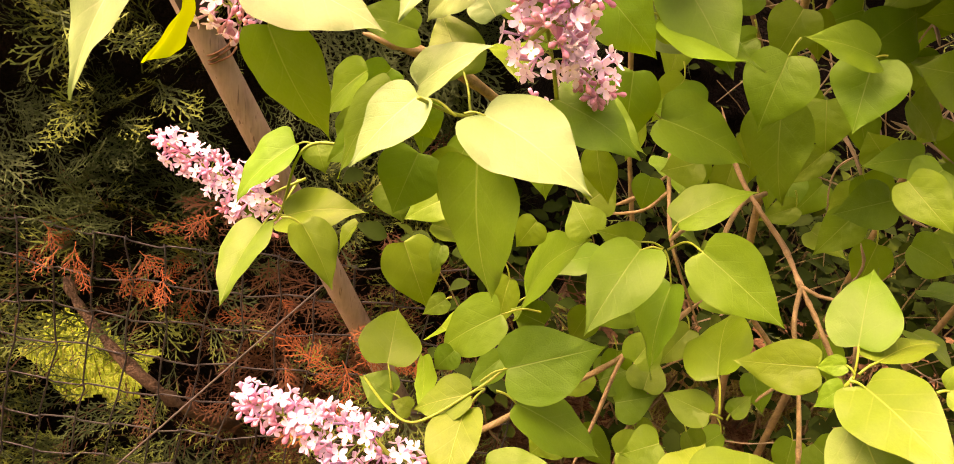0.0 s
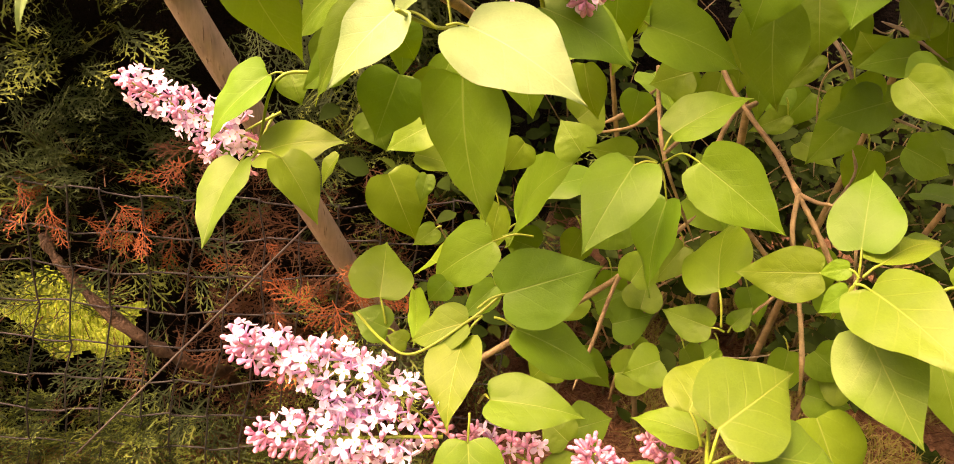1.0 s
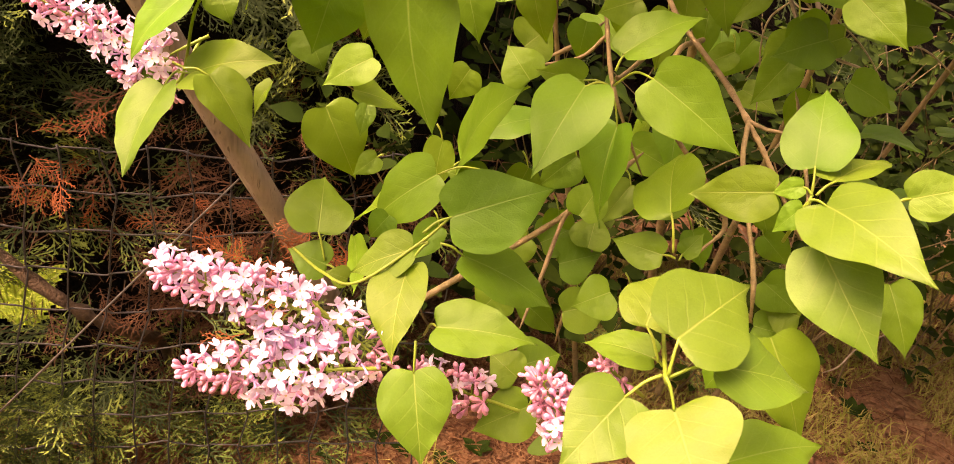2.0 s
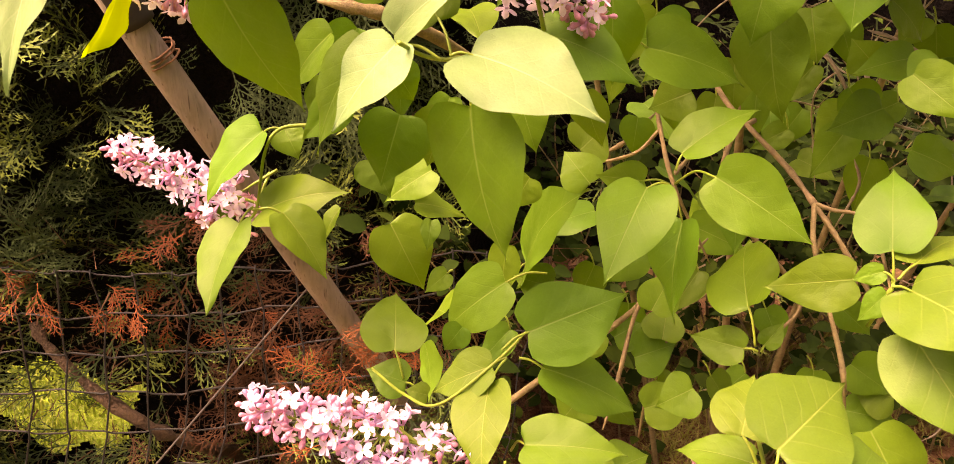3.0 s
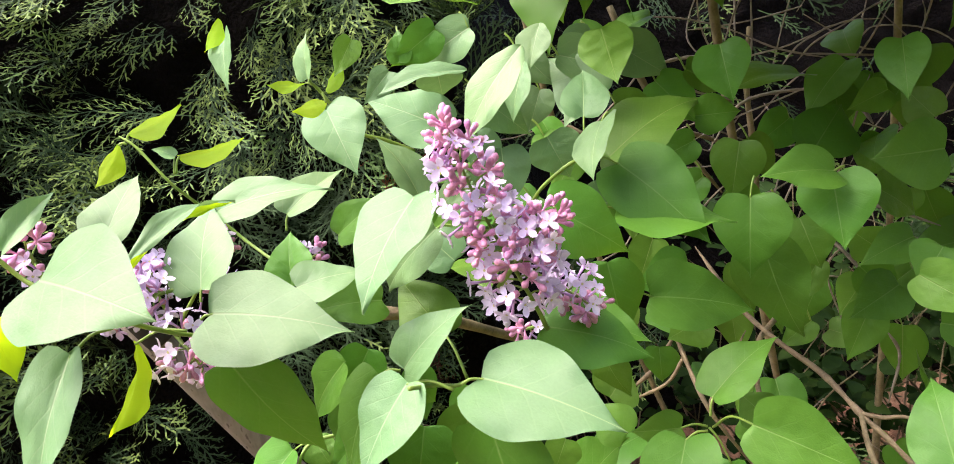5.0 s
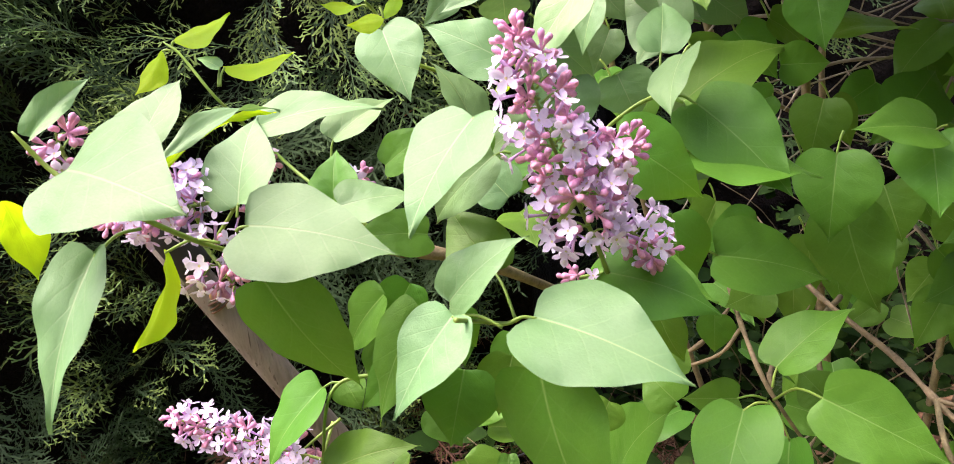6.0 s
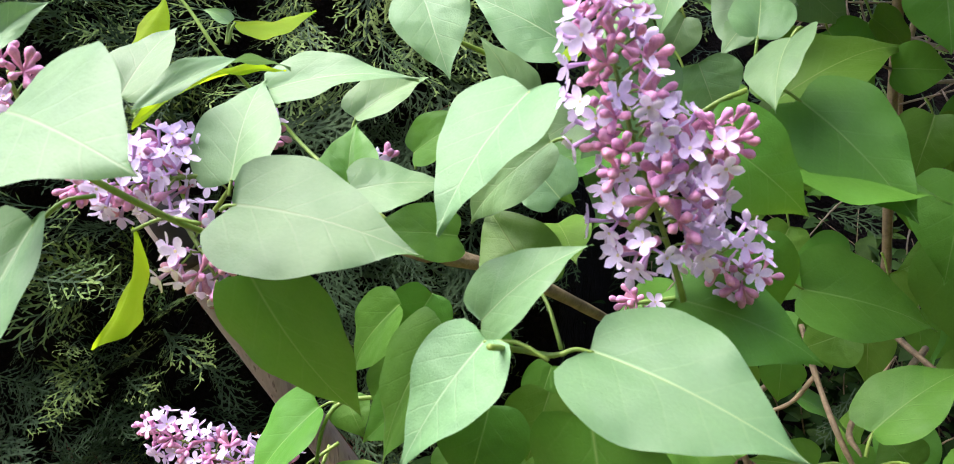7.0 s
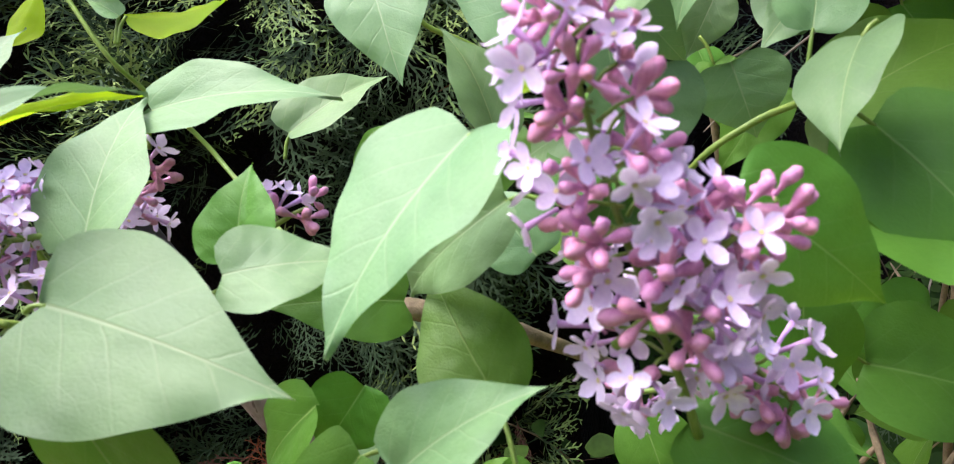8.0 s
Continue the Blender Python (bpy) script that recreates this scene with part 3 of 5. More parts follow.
def shrub():
    ob = thing("small_leaved_shrub", (0.75, 1.0, 0), "shaded shrub with small oval green leaves and bare twigs", "shrub")
    r = np.random.default_rng(41)
    kinds = [oval(0.030, 0.0095), oval(0.024, 0.008), oval(0.036, 0.012)]
    places = []
    stems = []
    for _ in range(150):
        p = np.array((r.uniform(0.26, 1.9), r.uniform(1.06, 1.62), terrain(0.6, 1.2) - 0.01))
        line = [p]
        a = np.array((r.normal() * 0.25, -0.05 + r.normal() * 0.15, 1.0))
        for k in range(7):
            a = a + np.array((r.normal() * 0.18, r.normal() * 0.18, -0.05))
            line.append(line[-1] + a / np.linalg.norm(a) * r.uniform(0.06, 0.14))
        stems.append(line)
        for q in line[1:]:
            for _ in range(7):
                if q[2] < 0.28 and r.random() < 0.65:
                    continue
                d = np.array((r.normal(), r.normal() - 0.3, r.normal() * 0.3))
                p2 = q + r.normal(0, 0.025, 3)
                places.append((int(r.integers(3)), spray_pose(r, p2, d, (r.normal() * 0.4, -0.5 + r.normal() * 0.3, 1), r.uniform(0.8, 1.35))))
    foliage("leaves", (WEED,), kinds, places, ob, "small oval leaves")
    for line in stems:
        s = spline(line, 3)
        v, f = tube(s, np.linspace(0.0024, 0.0008, len(s)), 5)
        part("twig", mesh_of("twig", v, f, BARK, True), ob)
    return ob


shrub()


def seedlings():
    r = np.random.default_rng(51)
    for n in range(46):
        x, y = (r.uniform(0.70, 1.5), r.uniform(0.65, 1.2)) if n < 34 else (r.uniform(0.0, 0.25), r.uniform(0.85, 1.0))
        ob = thing("weed_seedling", (x, y, terrain(x, y)), "small green weed rosette on the soil", "weed", "weeds on the soil")
        for k in range(int(r.integers(4, 7))):
            a = k * 2.4 + r.normal() * 0.3
            v, f, fresh = oval(0.026 * r.uniform(0.7, 1.2), 0.009)
            m = Matrix(spray_pose(r, (x, y, terrain(x, y) + 0.006), (math.cos(a), math.sin(a), 0.45), (0, 0, 1), 1.0).tolist())
            part("leaf", mesh_of("weed_leaf", v, [tuple(map(int, q)) for q in f], WEED), ob, m=m)


seedlings()


# ---- the lilac ----
lilac = thing("lilac_bush", (0.45, 0.95, 0.0), "flowering lilac bush with heart-shaped leaves and pink-purple flower clusters", "bush")
LEAVES = {}


def leaf_mesh(fold, arch, seed, slim=False):
    """A heart-shaped blade one unit long and wide: x to the tip, z up."""
    r = np.random.default_rng(seed)
    ph, ph2, twist, tipdrop = r.uniform(0, 6.28), r.uniform(0, 6.28), r.normal() * 0.10, r.uniform(0.0, 0.10)
    skew = r.normal() * 0.03
    nu, nv = 24, 6
    verts, faces = [], []
    run = (0, 0.025, 0.07, 0.15, 0.27, 0.41, 0.55, 0.69, 0.81, 0.91, 1.0)
    half = (0, 0.20, 0.345, 0.45, 0.50, 0.465, 0.375, 0.255, 0.14, 0.05, 0.0)
    if slim:
        half = (0, 0.09, 0.17, 0.27, 0.40, 0.48, 0.45, 0.34, 0.20, 0.075, 0.0)
    edge = np.array(spline([(a, b, 0) for a, b in zip(run, half)], 8))
    for i in range(nu + 1):
        s = (i / nu) ** 1.25
        w = max(0.0, float(np.interp(s, edge[:, 0], edge[:, 1])))
        for j in range(-nv, nv + 1):
            v = j / nv
            yy = v * w
            xx = s - (0.02 if slim else 0.13) * min(1, w / 0.30) * abs(v) ** 1.4 * (1 - s) ** 6
            wave = 0.018 * math.sin(9 * s + ph + (2.0 if v > 0 else 0)) * v * v + 0.010 * math.sin(21 * s + ph2) * abs(v) ** 3
            zz = fold * abs(yy) * 0.7 * (1 - 0.35 * abs(v)) + arch * 4 * s * (1 - s) * (1 - 0.3 * abs(v)) + wave - tipdrop * s**4 + tipdrop * s
            zz += twist * (s - 0.3) * yy * 2
            verts.append((xx, yy + skew * math.sin(3.1 * s), zz))
    n = 2 * nv + 1
    for i in range(nu):
        for j in range(n - 1):
            a = i * n + j
            faces.append((a, a + n, a + n + 1, a + 1))
    return verts, faces


def leaf(base, tip, width, face, material, fold, arch, node=None, slim=False):
    """A leaf from the end of its stalk to its tip; face: the way its upper side looks."""
    key = (material.name, round(fold, 1), round(arch, 2), slim, len(LEAVES) % 60)
    if key not in LEAVES:
        v, f = leaf_mesh(fold, arch, len(LEAVES) + 11, slim)
        LEAVES[key] = mesh_of("leaf", v, f, material, True)
    b, t = Vector(base), Vector(tip)
    x = t - b
    ln = x.length
    x.normalize()
    z = Vector(face)
    z = (z - x * z.dot(x)).normalized()
    y = z.cross(x)
    m = Matrix((( x.x * ln, y.x * width, z.x * ln, b.x), (x.y * ln, y.y * width, z.y * ln, b.y), (x.z * ln, y.z * width, z.z * ln, b.z), (0, 0, 0, 1)))
    ob = part("leaf", LEAVES[key], lilac, m=m)
    if node:
        q = Vector(node)
        mid = (b + q) / 2 + Vector((0, 0, (b - q).length * 0.12))
        line = spline([node, tuple(mid), tuple(b + x * ln * 0.02)], 5)
        v, f = tube(line, np.linspace(0.0009, 0.0007, len(line)), 6)
        part("leaf_stalk", mesh_of("leaf_stalk", v, f, STALK, True), ob)
    return ob


def stem(name, r0, r1, material, *points, label="", ends="e"):
    line = spline(points, 7)
    girth = np.linspace(r0, r1, len(line))
    if "s" in ends:
        girth[:4] *= (0.2, 0.45, 0.7, 0.9)
    if "e" in ends:
        girth[-3:] *= (0.85, 0.65, 0.4)
    v, f = tube(line, girth, 9, 0.09 if material is not STALK else 0.03, len(line))
    return part(name, mesh_of(name, v, f, material, True), lilac, label)


def floret_mesh(seed):
    """An open lilac flower: a slim tube and four cupped petals; z to the front."""
    r = np.random.default_rng(seed)
    verts, faces, mats = [], [], []
    line = [np.array((0, 0, -0.0095)), np.array((0.0002, 0, -0.005)), np.array((0, 0, 0))]
    v, f = tube(line, [0.0007, 0.0007, 0.0011], 6)
    verts += list(v)
    faces += f
    mats += [1] * len(f)
    cup = r.uniform(0.05, 0.5)
    for k in range(4):
        a = k * math.pi / 2 + r.normal() * 0.1
        c, s = math.cos(a), math.sin(a)
        base = len(verts)
        ln = 0.0058 * r.uniform(0.9, 1.1)
        for i, (u, wide) in enumerate(((0, 0.40), (0.25, 0.78), (0.5, 1.0), (0.75, 0.90), (0.92, 0.52), (1.0, 0.12))):
            w = 0.0022 * wide
            for j in (-1, 0, 1):
                x = 0.0007 + ln * u
                y = w * j
                z = ln * (cup * u * u * 0.8) + 0.0009 * abs(j) * wide + 0.0008 * (u > 0.95)
                verts.append(np.array((x * c - y * s, x * s + y * c, z)))
        for i in range(5):
            for j in range(2):
                q = base + i * 3 + j
                faces.append((q, q + 3, q + 4, q + 1))
                mats.append(0)
    base = len(verts)
    verts += [np.array((0.0008 * math.cos(a), 0.0008 * math.sin(a), 0.0004)) for a in np.linspace(0, 5.03, 5)]
    faces.append(tuple(range(base, base + 5)))
    mats.append(2)
    me = mesh_of("floret", verts, faces, PETAL, True)
    me.materials.append(TUBE)
    me.materials.append(THROAT)
    me.polygons.foreach_set("material_index", mats)
    return me


def bud_mesh(seed):
    """A closed bud: a slim tube that ends in a four-sided swelling."""
    r = np.random.default_rng(seed)
    rows = [(-0.0080, 0.0006), (-0.0045, 0.0008), (-0.0022, 0.0011), (-0.0008, 0.0017), (0.0008, 0.0023), (0.0026, 0.0024), (0.0038, 0.0018), (0.0046, 0.0005)]
    verts, faces = [], []
    st = r.uniform(0.9, 1.15)
    for z, w in rows:
        for k in range(8):
            a = k * math.pi / 4
            q = w * (1.0 if k % 2 else 0.84)
            verts.append((q * math.cos(a), q * math.sin(a), z * st))
    for i in range(len(rows) - 1):
        for k in range(8):
            a, b = i * 8 + k, i * 8 + (k + 1) % 8
            faces.append((a, b, b + 8, a + 8))
    faces.append(tuple(range(len(verts) - 8, len(verts))))
    return mesh_of("bud", verts, faces, BUD, True)


FLORETS = [floret_mesh(100 + k) for k in range(8)]
BUDS = [bud_mesh(200 + k) for k in range(5)]


def panicle(base, tip, radius, count, opened, seed):
    """A cone of flowers round a stalk: buds towards the tip and between, open florets lower."""
    r = np.random.default_rng(seed)
    b, t = np.array(base), np.array(tip)
    ax = t - b
    ln = np.linalg.norm(ax)
    ax /= ln
    u = np.cross(ax, (0.2, 0.9, 0.3))
    u /= np.linalg.norm(u)
    w = np.cross(ax, u)
    line = spline([b - ax * 0.02, b, (b + t) / 2 + u * ln * 0.02, t - ax * 0.006], 4)
    v, f = tube(line, np.linspace(0.0014, 0.0006, len(line)), 7)
    ob = part("panicle", mesh_of("cluster_stalk", v, f, STALK, True), lilac, "lilac flower cluster with pink buds and pale open florets" if opened > 0.3 else "lilac flower cluster of mostly closed pink buds")
    branches_v, branches_f = [], []
    groups = max(3, count // 6)
    taken = []
    for g in range(groups):
        s = (g + 0.5) / groups
        ga = g * 2.399 + r.normal() * 0.3
        reach = radius * (1 - s) ** 0.45 * (0.60 + 0.40 * min(1, s * 6)) * r.uniform(0.6, 1.05)
        root = b + ax * ln * (s * 0.97)
        side = math.cos(ga) * u + math.sin(ga) * w
        hub = root + side * reach * 0.70 + ax * reach * 0.2
        v, f = tube([root, (root + hub) / 2 + ax * reach * 0.06, hub], [0.0006, 0.0005, 0.0004], 5)
        k = len(branches_v)
        branches_v += list(v)
        branches_f += [tuple(q + k for q in face) for face in f]
        # a branchlet carries either a tight knot of buds or open florets with a bud or two
        opens = r.random() < min(0.92, opened * 1.5 * (1 - s**1.6))
        for j in range(6 if opens else 7):
            is_open = opens and j < 5
            for _ in range(8):
                d = side * (1.0 if is_open else 0.7) + ax * (0.35 if is_open else 0.55) + r.normal(0, 0.60, 3)
                d /= np.linalg.norm(d)
                spot = hub + d * (r.uniform(0.007, 0.011) if is_open else r.uniform(0.0030, 0.0068))
                if all(np.linalg.norm(spot - q) > (0.0082 if is_open and o else 0.0042) for q, o in taken):
                    break
            else:
                continue
            taken.append((spot, is_open))
            size = r.uniform(0.82, 1.0) * (1 if is_open else (0.97 - 0.22 * s))
            q = Vector(d).to_track_quat("Z", "Y").to_matrix().to_4x4() @ Matrix.Rotation(r.uniform(0, 1.57), 4, "Z")
            m = Matrix.Translation(spot) @ q @ Matrix.Scale(size, 4)
            part("floret" if is_open else "bud", (FLORETS[int(r.integers(8))] if is_open else BUDS[int(r.integers(5))]), ob, m=m)
    part("stalk_work", mesh_of("flower_stalks", branches_v, branches_f, STALK, True), ob)
    return ob


def outer_leaves(count, low, high, size, seed):
    """Unseen leaves added above and beside the bush to shade it, joined to one piece of stuff."""
    r = np.random.default_rng(seed)
    v0, f0 = leaf_mesh(0.25, 0.06, 5)
    v0, f0 = np.array(v0), np.array(f0)
    vs, fs = [], []
    for k in range(count):
        p = [r.uniform(low[q], high[q]) for q in range(3)]
        d = (r.normal(), r.normal() * 0.8 - 0.3, r.normal() * 0.3 - 0.4)
        m = spray_pose(r, p, d, (r.normal() * 0.4 - 0.2, r.normal() * 0.4, 1.0), size * r.uniform(0.7, 1.2))
        m[:3, 1] *= 0.72
        vs.append(v0 @ m[:3, :3].T + m[:3, 3])
        fs.append(f0 + k * len(v0))
    me = mesh_of("outer_leaves", np.concatenate(vs), [tuple(map(int, q)) for q in np.concatenate(fs)], GREEN, True)
    return tagged(part("outer_leaves", me, lilac, "unseen crown leaves of the lilac bush added to cast shade"), kind="stuff")


# the shoot in the middle
leaf((0.024, 0.391, 0.888), (0.080, 0.345, 0.869), 0.054, (-0.164, -0.538, 0.827), SATIN, 0.18, 0.07, node=(0.014, 0.391, 0.887))
leaf((0.025, 0.395, 0.862), (0.046, 0.387, 0.781), 0.061, (-0.675, -0.731, -0.098), GREEN, 0.20, 0.06, node=(0.025, 0.400, 0.873))
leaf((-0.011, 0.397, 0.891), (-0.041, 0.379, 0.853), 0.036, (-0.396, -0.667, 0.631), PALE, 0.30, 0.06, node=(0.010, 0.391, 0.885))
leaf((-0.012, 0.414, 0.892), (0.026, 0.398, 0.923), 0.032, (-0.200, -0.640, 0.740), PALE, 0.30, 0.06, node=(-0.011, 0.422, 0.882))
leaf((0.012, 0.450, 0.894), (-0.008, 0.480, 0.924), 0.036, (-0.245, -0.803, 0.543), GREEN, 0.20, 0.06, node=(0.019, 0.430, 0.874))
leaf((-0.027, 0.440, 0.882), (-0.055, 0.440, 0.821), 0.037, (-0.690, -0.654, 0.312), GREEN, 0.30, 0.06, node=(-0.015, 0.439, 0.882))
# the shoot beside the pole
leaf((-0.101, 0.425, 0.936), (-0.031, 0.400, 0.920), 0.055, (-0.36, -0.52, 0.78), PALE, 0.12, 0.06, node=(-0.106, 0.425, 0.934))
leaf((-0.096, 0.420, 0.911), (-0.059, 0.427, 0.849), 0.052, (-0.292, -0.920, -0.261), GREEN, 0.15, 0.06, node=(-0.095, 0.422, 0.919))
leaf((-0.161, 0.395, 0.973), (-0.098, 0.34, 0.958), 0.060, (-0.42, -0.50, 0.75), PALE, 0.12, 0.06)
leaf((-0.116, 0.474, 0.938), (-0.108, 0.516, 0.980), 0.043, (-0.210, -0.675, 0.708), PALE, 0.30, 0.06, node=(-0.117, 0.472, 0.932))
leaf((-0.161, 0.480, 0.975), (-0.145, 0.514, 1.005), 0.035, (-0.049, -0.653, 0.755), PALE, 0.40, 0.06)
leaf((-0.130, 0.415, 0.970), (-0.086, 0.470, 0.984), 0.015, (-0.10, -0.72, 0.68), PALE, 0.30, 0.10, slim=True)
# added blade standing in for the glowing yellow edge of the leaf above
leaf((-0.132, 0.419, 0.966), (-0.089, 0.474, 0.983), 0.009, (-0.10, -0.72, 0.68), YOUNG, 0.30, 0.10, slim=True)
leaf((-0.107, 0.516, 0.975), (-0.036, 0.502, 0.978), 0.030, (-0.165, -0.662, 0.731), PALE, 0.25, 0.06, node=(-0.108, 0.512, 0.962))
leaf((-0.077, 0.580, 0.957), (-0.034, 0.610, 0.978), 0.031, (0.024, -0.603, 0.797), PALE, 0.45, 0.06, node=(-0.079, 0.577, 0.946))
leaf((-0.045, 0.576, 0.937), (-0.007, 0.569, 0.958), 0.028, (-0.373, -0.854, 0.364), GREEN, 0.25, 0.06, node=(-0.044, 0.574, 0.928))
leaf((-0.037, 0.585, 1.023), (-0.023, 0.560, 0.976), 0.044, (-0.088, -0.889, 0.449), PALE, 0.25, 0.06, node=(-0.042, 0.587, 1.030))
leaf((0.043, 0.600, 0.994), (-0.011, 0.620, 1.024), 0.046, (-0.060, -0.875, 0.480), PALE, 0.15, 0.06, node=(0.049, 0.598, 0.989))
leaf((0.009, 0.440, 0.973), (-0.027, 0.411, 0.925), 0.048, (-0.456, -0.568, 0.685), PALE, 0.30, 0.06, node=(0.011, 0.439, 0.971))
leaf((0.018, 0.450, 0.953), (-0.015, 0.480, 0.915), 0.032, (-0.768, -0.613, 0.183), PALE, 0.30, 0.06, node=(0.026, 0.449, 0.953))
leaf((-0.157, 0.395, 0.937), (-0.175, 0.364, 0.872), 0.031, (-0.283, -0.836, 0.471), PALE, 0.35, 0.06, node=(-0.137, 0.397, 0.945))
leaf((-0.142, 0.433, 0.927), (-0.182, 0.470, 0.866), 0.027, (0.779, 0.611, -0.138), YOUNG, 0.30, 0.06, node=(-0.116, 0.432, 0.928), slim=True)
leaf((-0.195, 0.405, 0.962), (-0.191, 0.411, 0.924), 0.022, (-0.167, 0.976, 0.138), YOUNG, 0.20, 0.06, slim=True)
leaf((-0.180, 0.410, 0.987), (-0.155, 0.423, 1.009), 0.015, (0.029, -0.879, 0.476), PALE, 0.50, 0.06)
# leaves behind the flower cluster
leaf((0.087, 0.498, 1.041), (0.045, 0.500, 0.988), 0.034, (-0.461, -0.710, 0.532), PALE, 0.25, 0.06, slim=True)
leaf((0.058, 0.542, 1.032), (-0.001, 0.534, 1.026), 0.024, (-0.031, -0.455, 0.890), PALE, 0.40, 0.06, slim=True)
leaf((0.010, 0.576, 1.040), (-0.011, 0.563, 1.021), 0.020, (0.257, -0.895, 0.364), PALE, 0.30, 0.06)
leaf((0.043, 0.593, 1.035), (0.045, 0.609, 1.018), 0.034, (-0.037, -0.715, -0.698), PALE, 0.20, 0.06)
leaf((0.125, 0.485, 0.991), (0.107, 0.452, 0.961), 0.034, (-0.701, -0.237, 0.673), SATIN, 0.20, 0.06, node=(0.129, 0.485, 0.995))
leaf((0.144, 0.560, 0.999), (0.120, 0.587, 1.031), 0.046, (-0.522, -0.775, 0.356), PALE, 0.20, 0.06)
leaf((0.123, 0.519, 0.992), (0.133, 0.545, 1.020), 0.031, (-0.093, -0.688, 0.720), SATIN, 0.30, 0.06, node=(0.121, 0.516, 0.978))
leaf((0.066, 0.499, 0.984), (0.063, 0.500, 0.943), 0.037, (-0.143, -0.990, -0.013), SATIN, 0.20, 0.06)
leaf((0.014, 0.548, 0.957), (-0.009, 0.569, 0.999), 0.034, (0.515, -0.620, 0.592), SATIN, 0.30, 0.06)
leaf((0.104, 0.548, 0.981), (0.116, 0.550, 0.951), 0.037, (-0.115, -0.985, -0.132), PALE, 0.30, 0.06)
leaf((0.027, 0.498, 0.922), (0.009, 0.515, 0.943), 0.030, (-0.252, -0.853, 0.458), SATIN, 0.20, 0.06)
leaf((-0.066, 0.470, 0.932), (-0.063, 0.486, 0.960), 0.030, (-0.25, -0.90, 0.35), GREEN, 0.60, 0.06)
leaf((-0.059, 0.438, 0.938), (-0.022, 0.446, 0.938), 0.029, (-0.10, -0.62, 0.78), PALE, 0.20, 0.06)
leaf((-0.021, 0.507, 0.904), (-0.067, 0.490, 0.909), 0.032, (0.329, -0.735, 0.593), GREEN, 0.20, 0.06)
leaf((-0.033, 0.482, 0.883), (-0.052, 0.487, 0.854), 0.030, (-0.167, -0.984, -0.057), GREEN, 0.20, 0.06)
leaf((-0.047, 0.471, 0.882), (-0.071, 0.487, 0.844), 0.031, (-0.744, -0.606, 0.280), GREEN, 0.40, 0.06)
leaf((-0.038, 0.453, 0.849), (-0.065, 0.459, 0.823), 0.025, (-0.412, -0.879, 0.240), GREEN, 0.30, 0.06)
leaf((-0.009, 0.460, 0.838), (-0.021, 0.460, 0.794), 0.043, (-0.107, -0.994, 0.017), GREEN, 0.20, 0.06)
leaf((0.019, 0.479, 0.835), (0.008, 0.481, 0.799), 0.034, (-0.184, -0.983, -0.016), GREEN, 0.20, 0.06)
leaf((-0.013, 0.486, 0.860), (-0.000, 0.491, 0.838), 0.027, (0.287, -0.957, -0.035), GREEN, 0.20, 0.06)
leaf((0.115, 0.570, 1.055), (0.102, 0.560, 1.026), 0.026, (-0.3, -0.75, 0.6), PALE, 0.30, 0.06, slim=True)
leaf((0.096, 0.545, 1.032), (0.082, 0.540, 0.993), 0.022, (-0.5, -0.75, 0.45), SATIN, 0.30, 0.06, slim=True)
# dark leaves at the woody side
leaf((0.132, 0.490, 0.964), (0.171, 0.457, 0.913), 0.052, (-0.051, -0.855, 0.516), GREEN, 0.20, 0.06, node=(0.120, 0.492, 0.969))
leaf((0.124, 0.475, 0.940), (0.197, 0.478, 0.917), 0.052, (0.338, -0.572, 0.747), GREEN, 0.30, 0.06, node=(0.115, 0.475, 0.941))
leaf((0.077, 0.440, 0.956), (0.120, 0.448, 0.920), 0.041, (0.275, -0.954, 0.118), GREEN, 0.15, 0.06)
leaf((0.066, 0.440, 0.890), (0.120, 0.426, 0.865), 0.044, (0.155, -0.683, 0.714), GREEN, 0.15, 0.06)
leaf((0.220, 0.507, 0.925), (0.214, 0.505, 0.872), 0.049, (-0.466, -0.881, 0.082), GREEN, 0.30, 0.06, node=(0.225, 0.509, 0.937))
leaf((0.267, 0.488, 0.935), (0.214, 0.481, 0.941), 0.034, (0.159, -0.764, 0.626), GREEN, 0.30, 0.06, node=(0.273, 0.488, 0.937))
leaf((0.270, 0.497, 0.931), (0.263, 0.477, 0.887), 0.048, (-0.484, -0.764, 0.427), GREEN, 0.30, 0.06, node=(0.272, 0.499, 0.939))
leaf((0.151, 0.520, 0.868), (0.224, 0.522, 0.842), 0.055, (0.243, -0.744, 0.622), GREEN, 0.20, 0.06, node=(0.141, 0.521, 0.872))
leaf((0.234, 0.525, 0.888), (0.254, 0.518, 0.818), 0.053, (-0.698, -0.705, -0.125), GREEN, 0.20, 0.06, node=(0.234, 0.528, 0.898))
leaf((0.283, 0.566, 0.889), (0.292, 0.558, 0.850), 0.044, (-0.447, -0.885, 0.132), GREEN, 0.20, 0.06)
leaf((0.372, 0.531, 0.927), (0.330, 0.552, 0.925), 0.050, (-0.488, -0.857, 0.164), GREEN, 0.20, 0.06)
leaf((0.388, 0.591, 0.850), (0.334, 0.582, 0.838), 0.035, (-0.010, -0.747, 0.664), GREEN, 0.20, 0.06)
leaf((0.344, 0.647, 0.923), (0.384, 0.670, 0.952), 0.056, (0.016, -0.765, 0.644), GREEN, 0.20, 0.06)
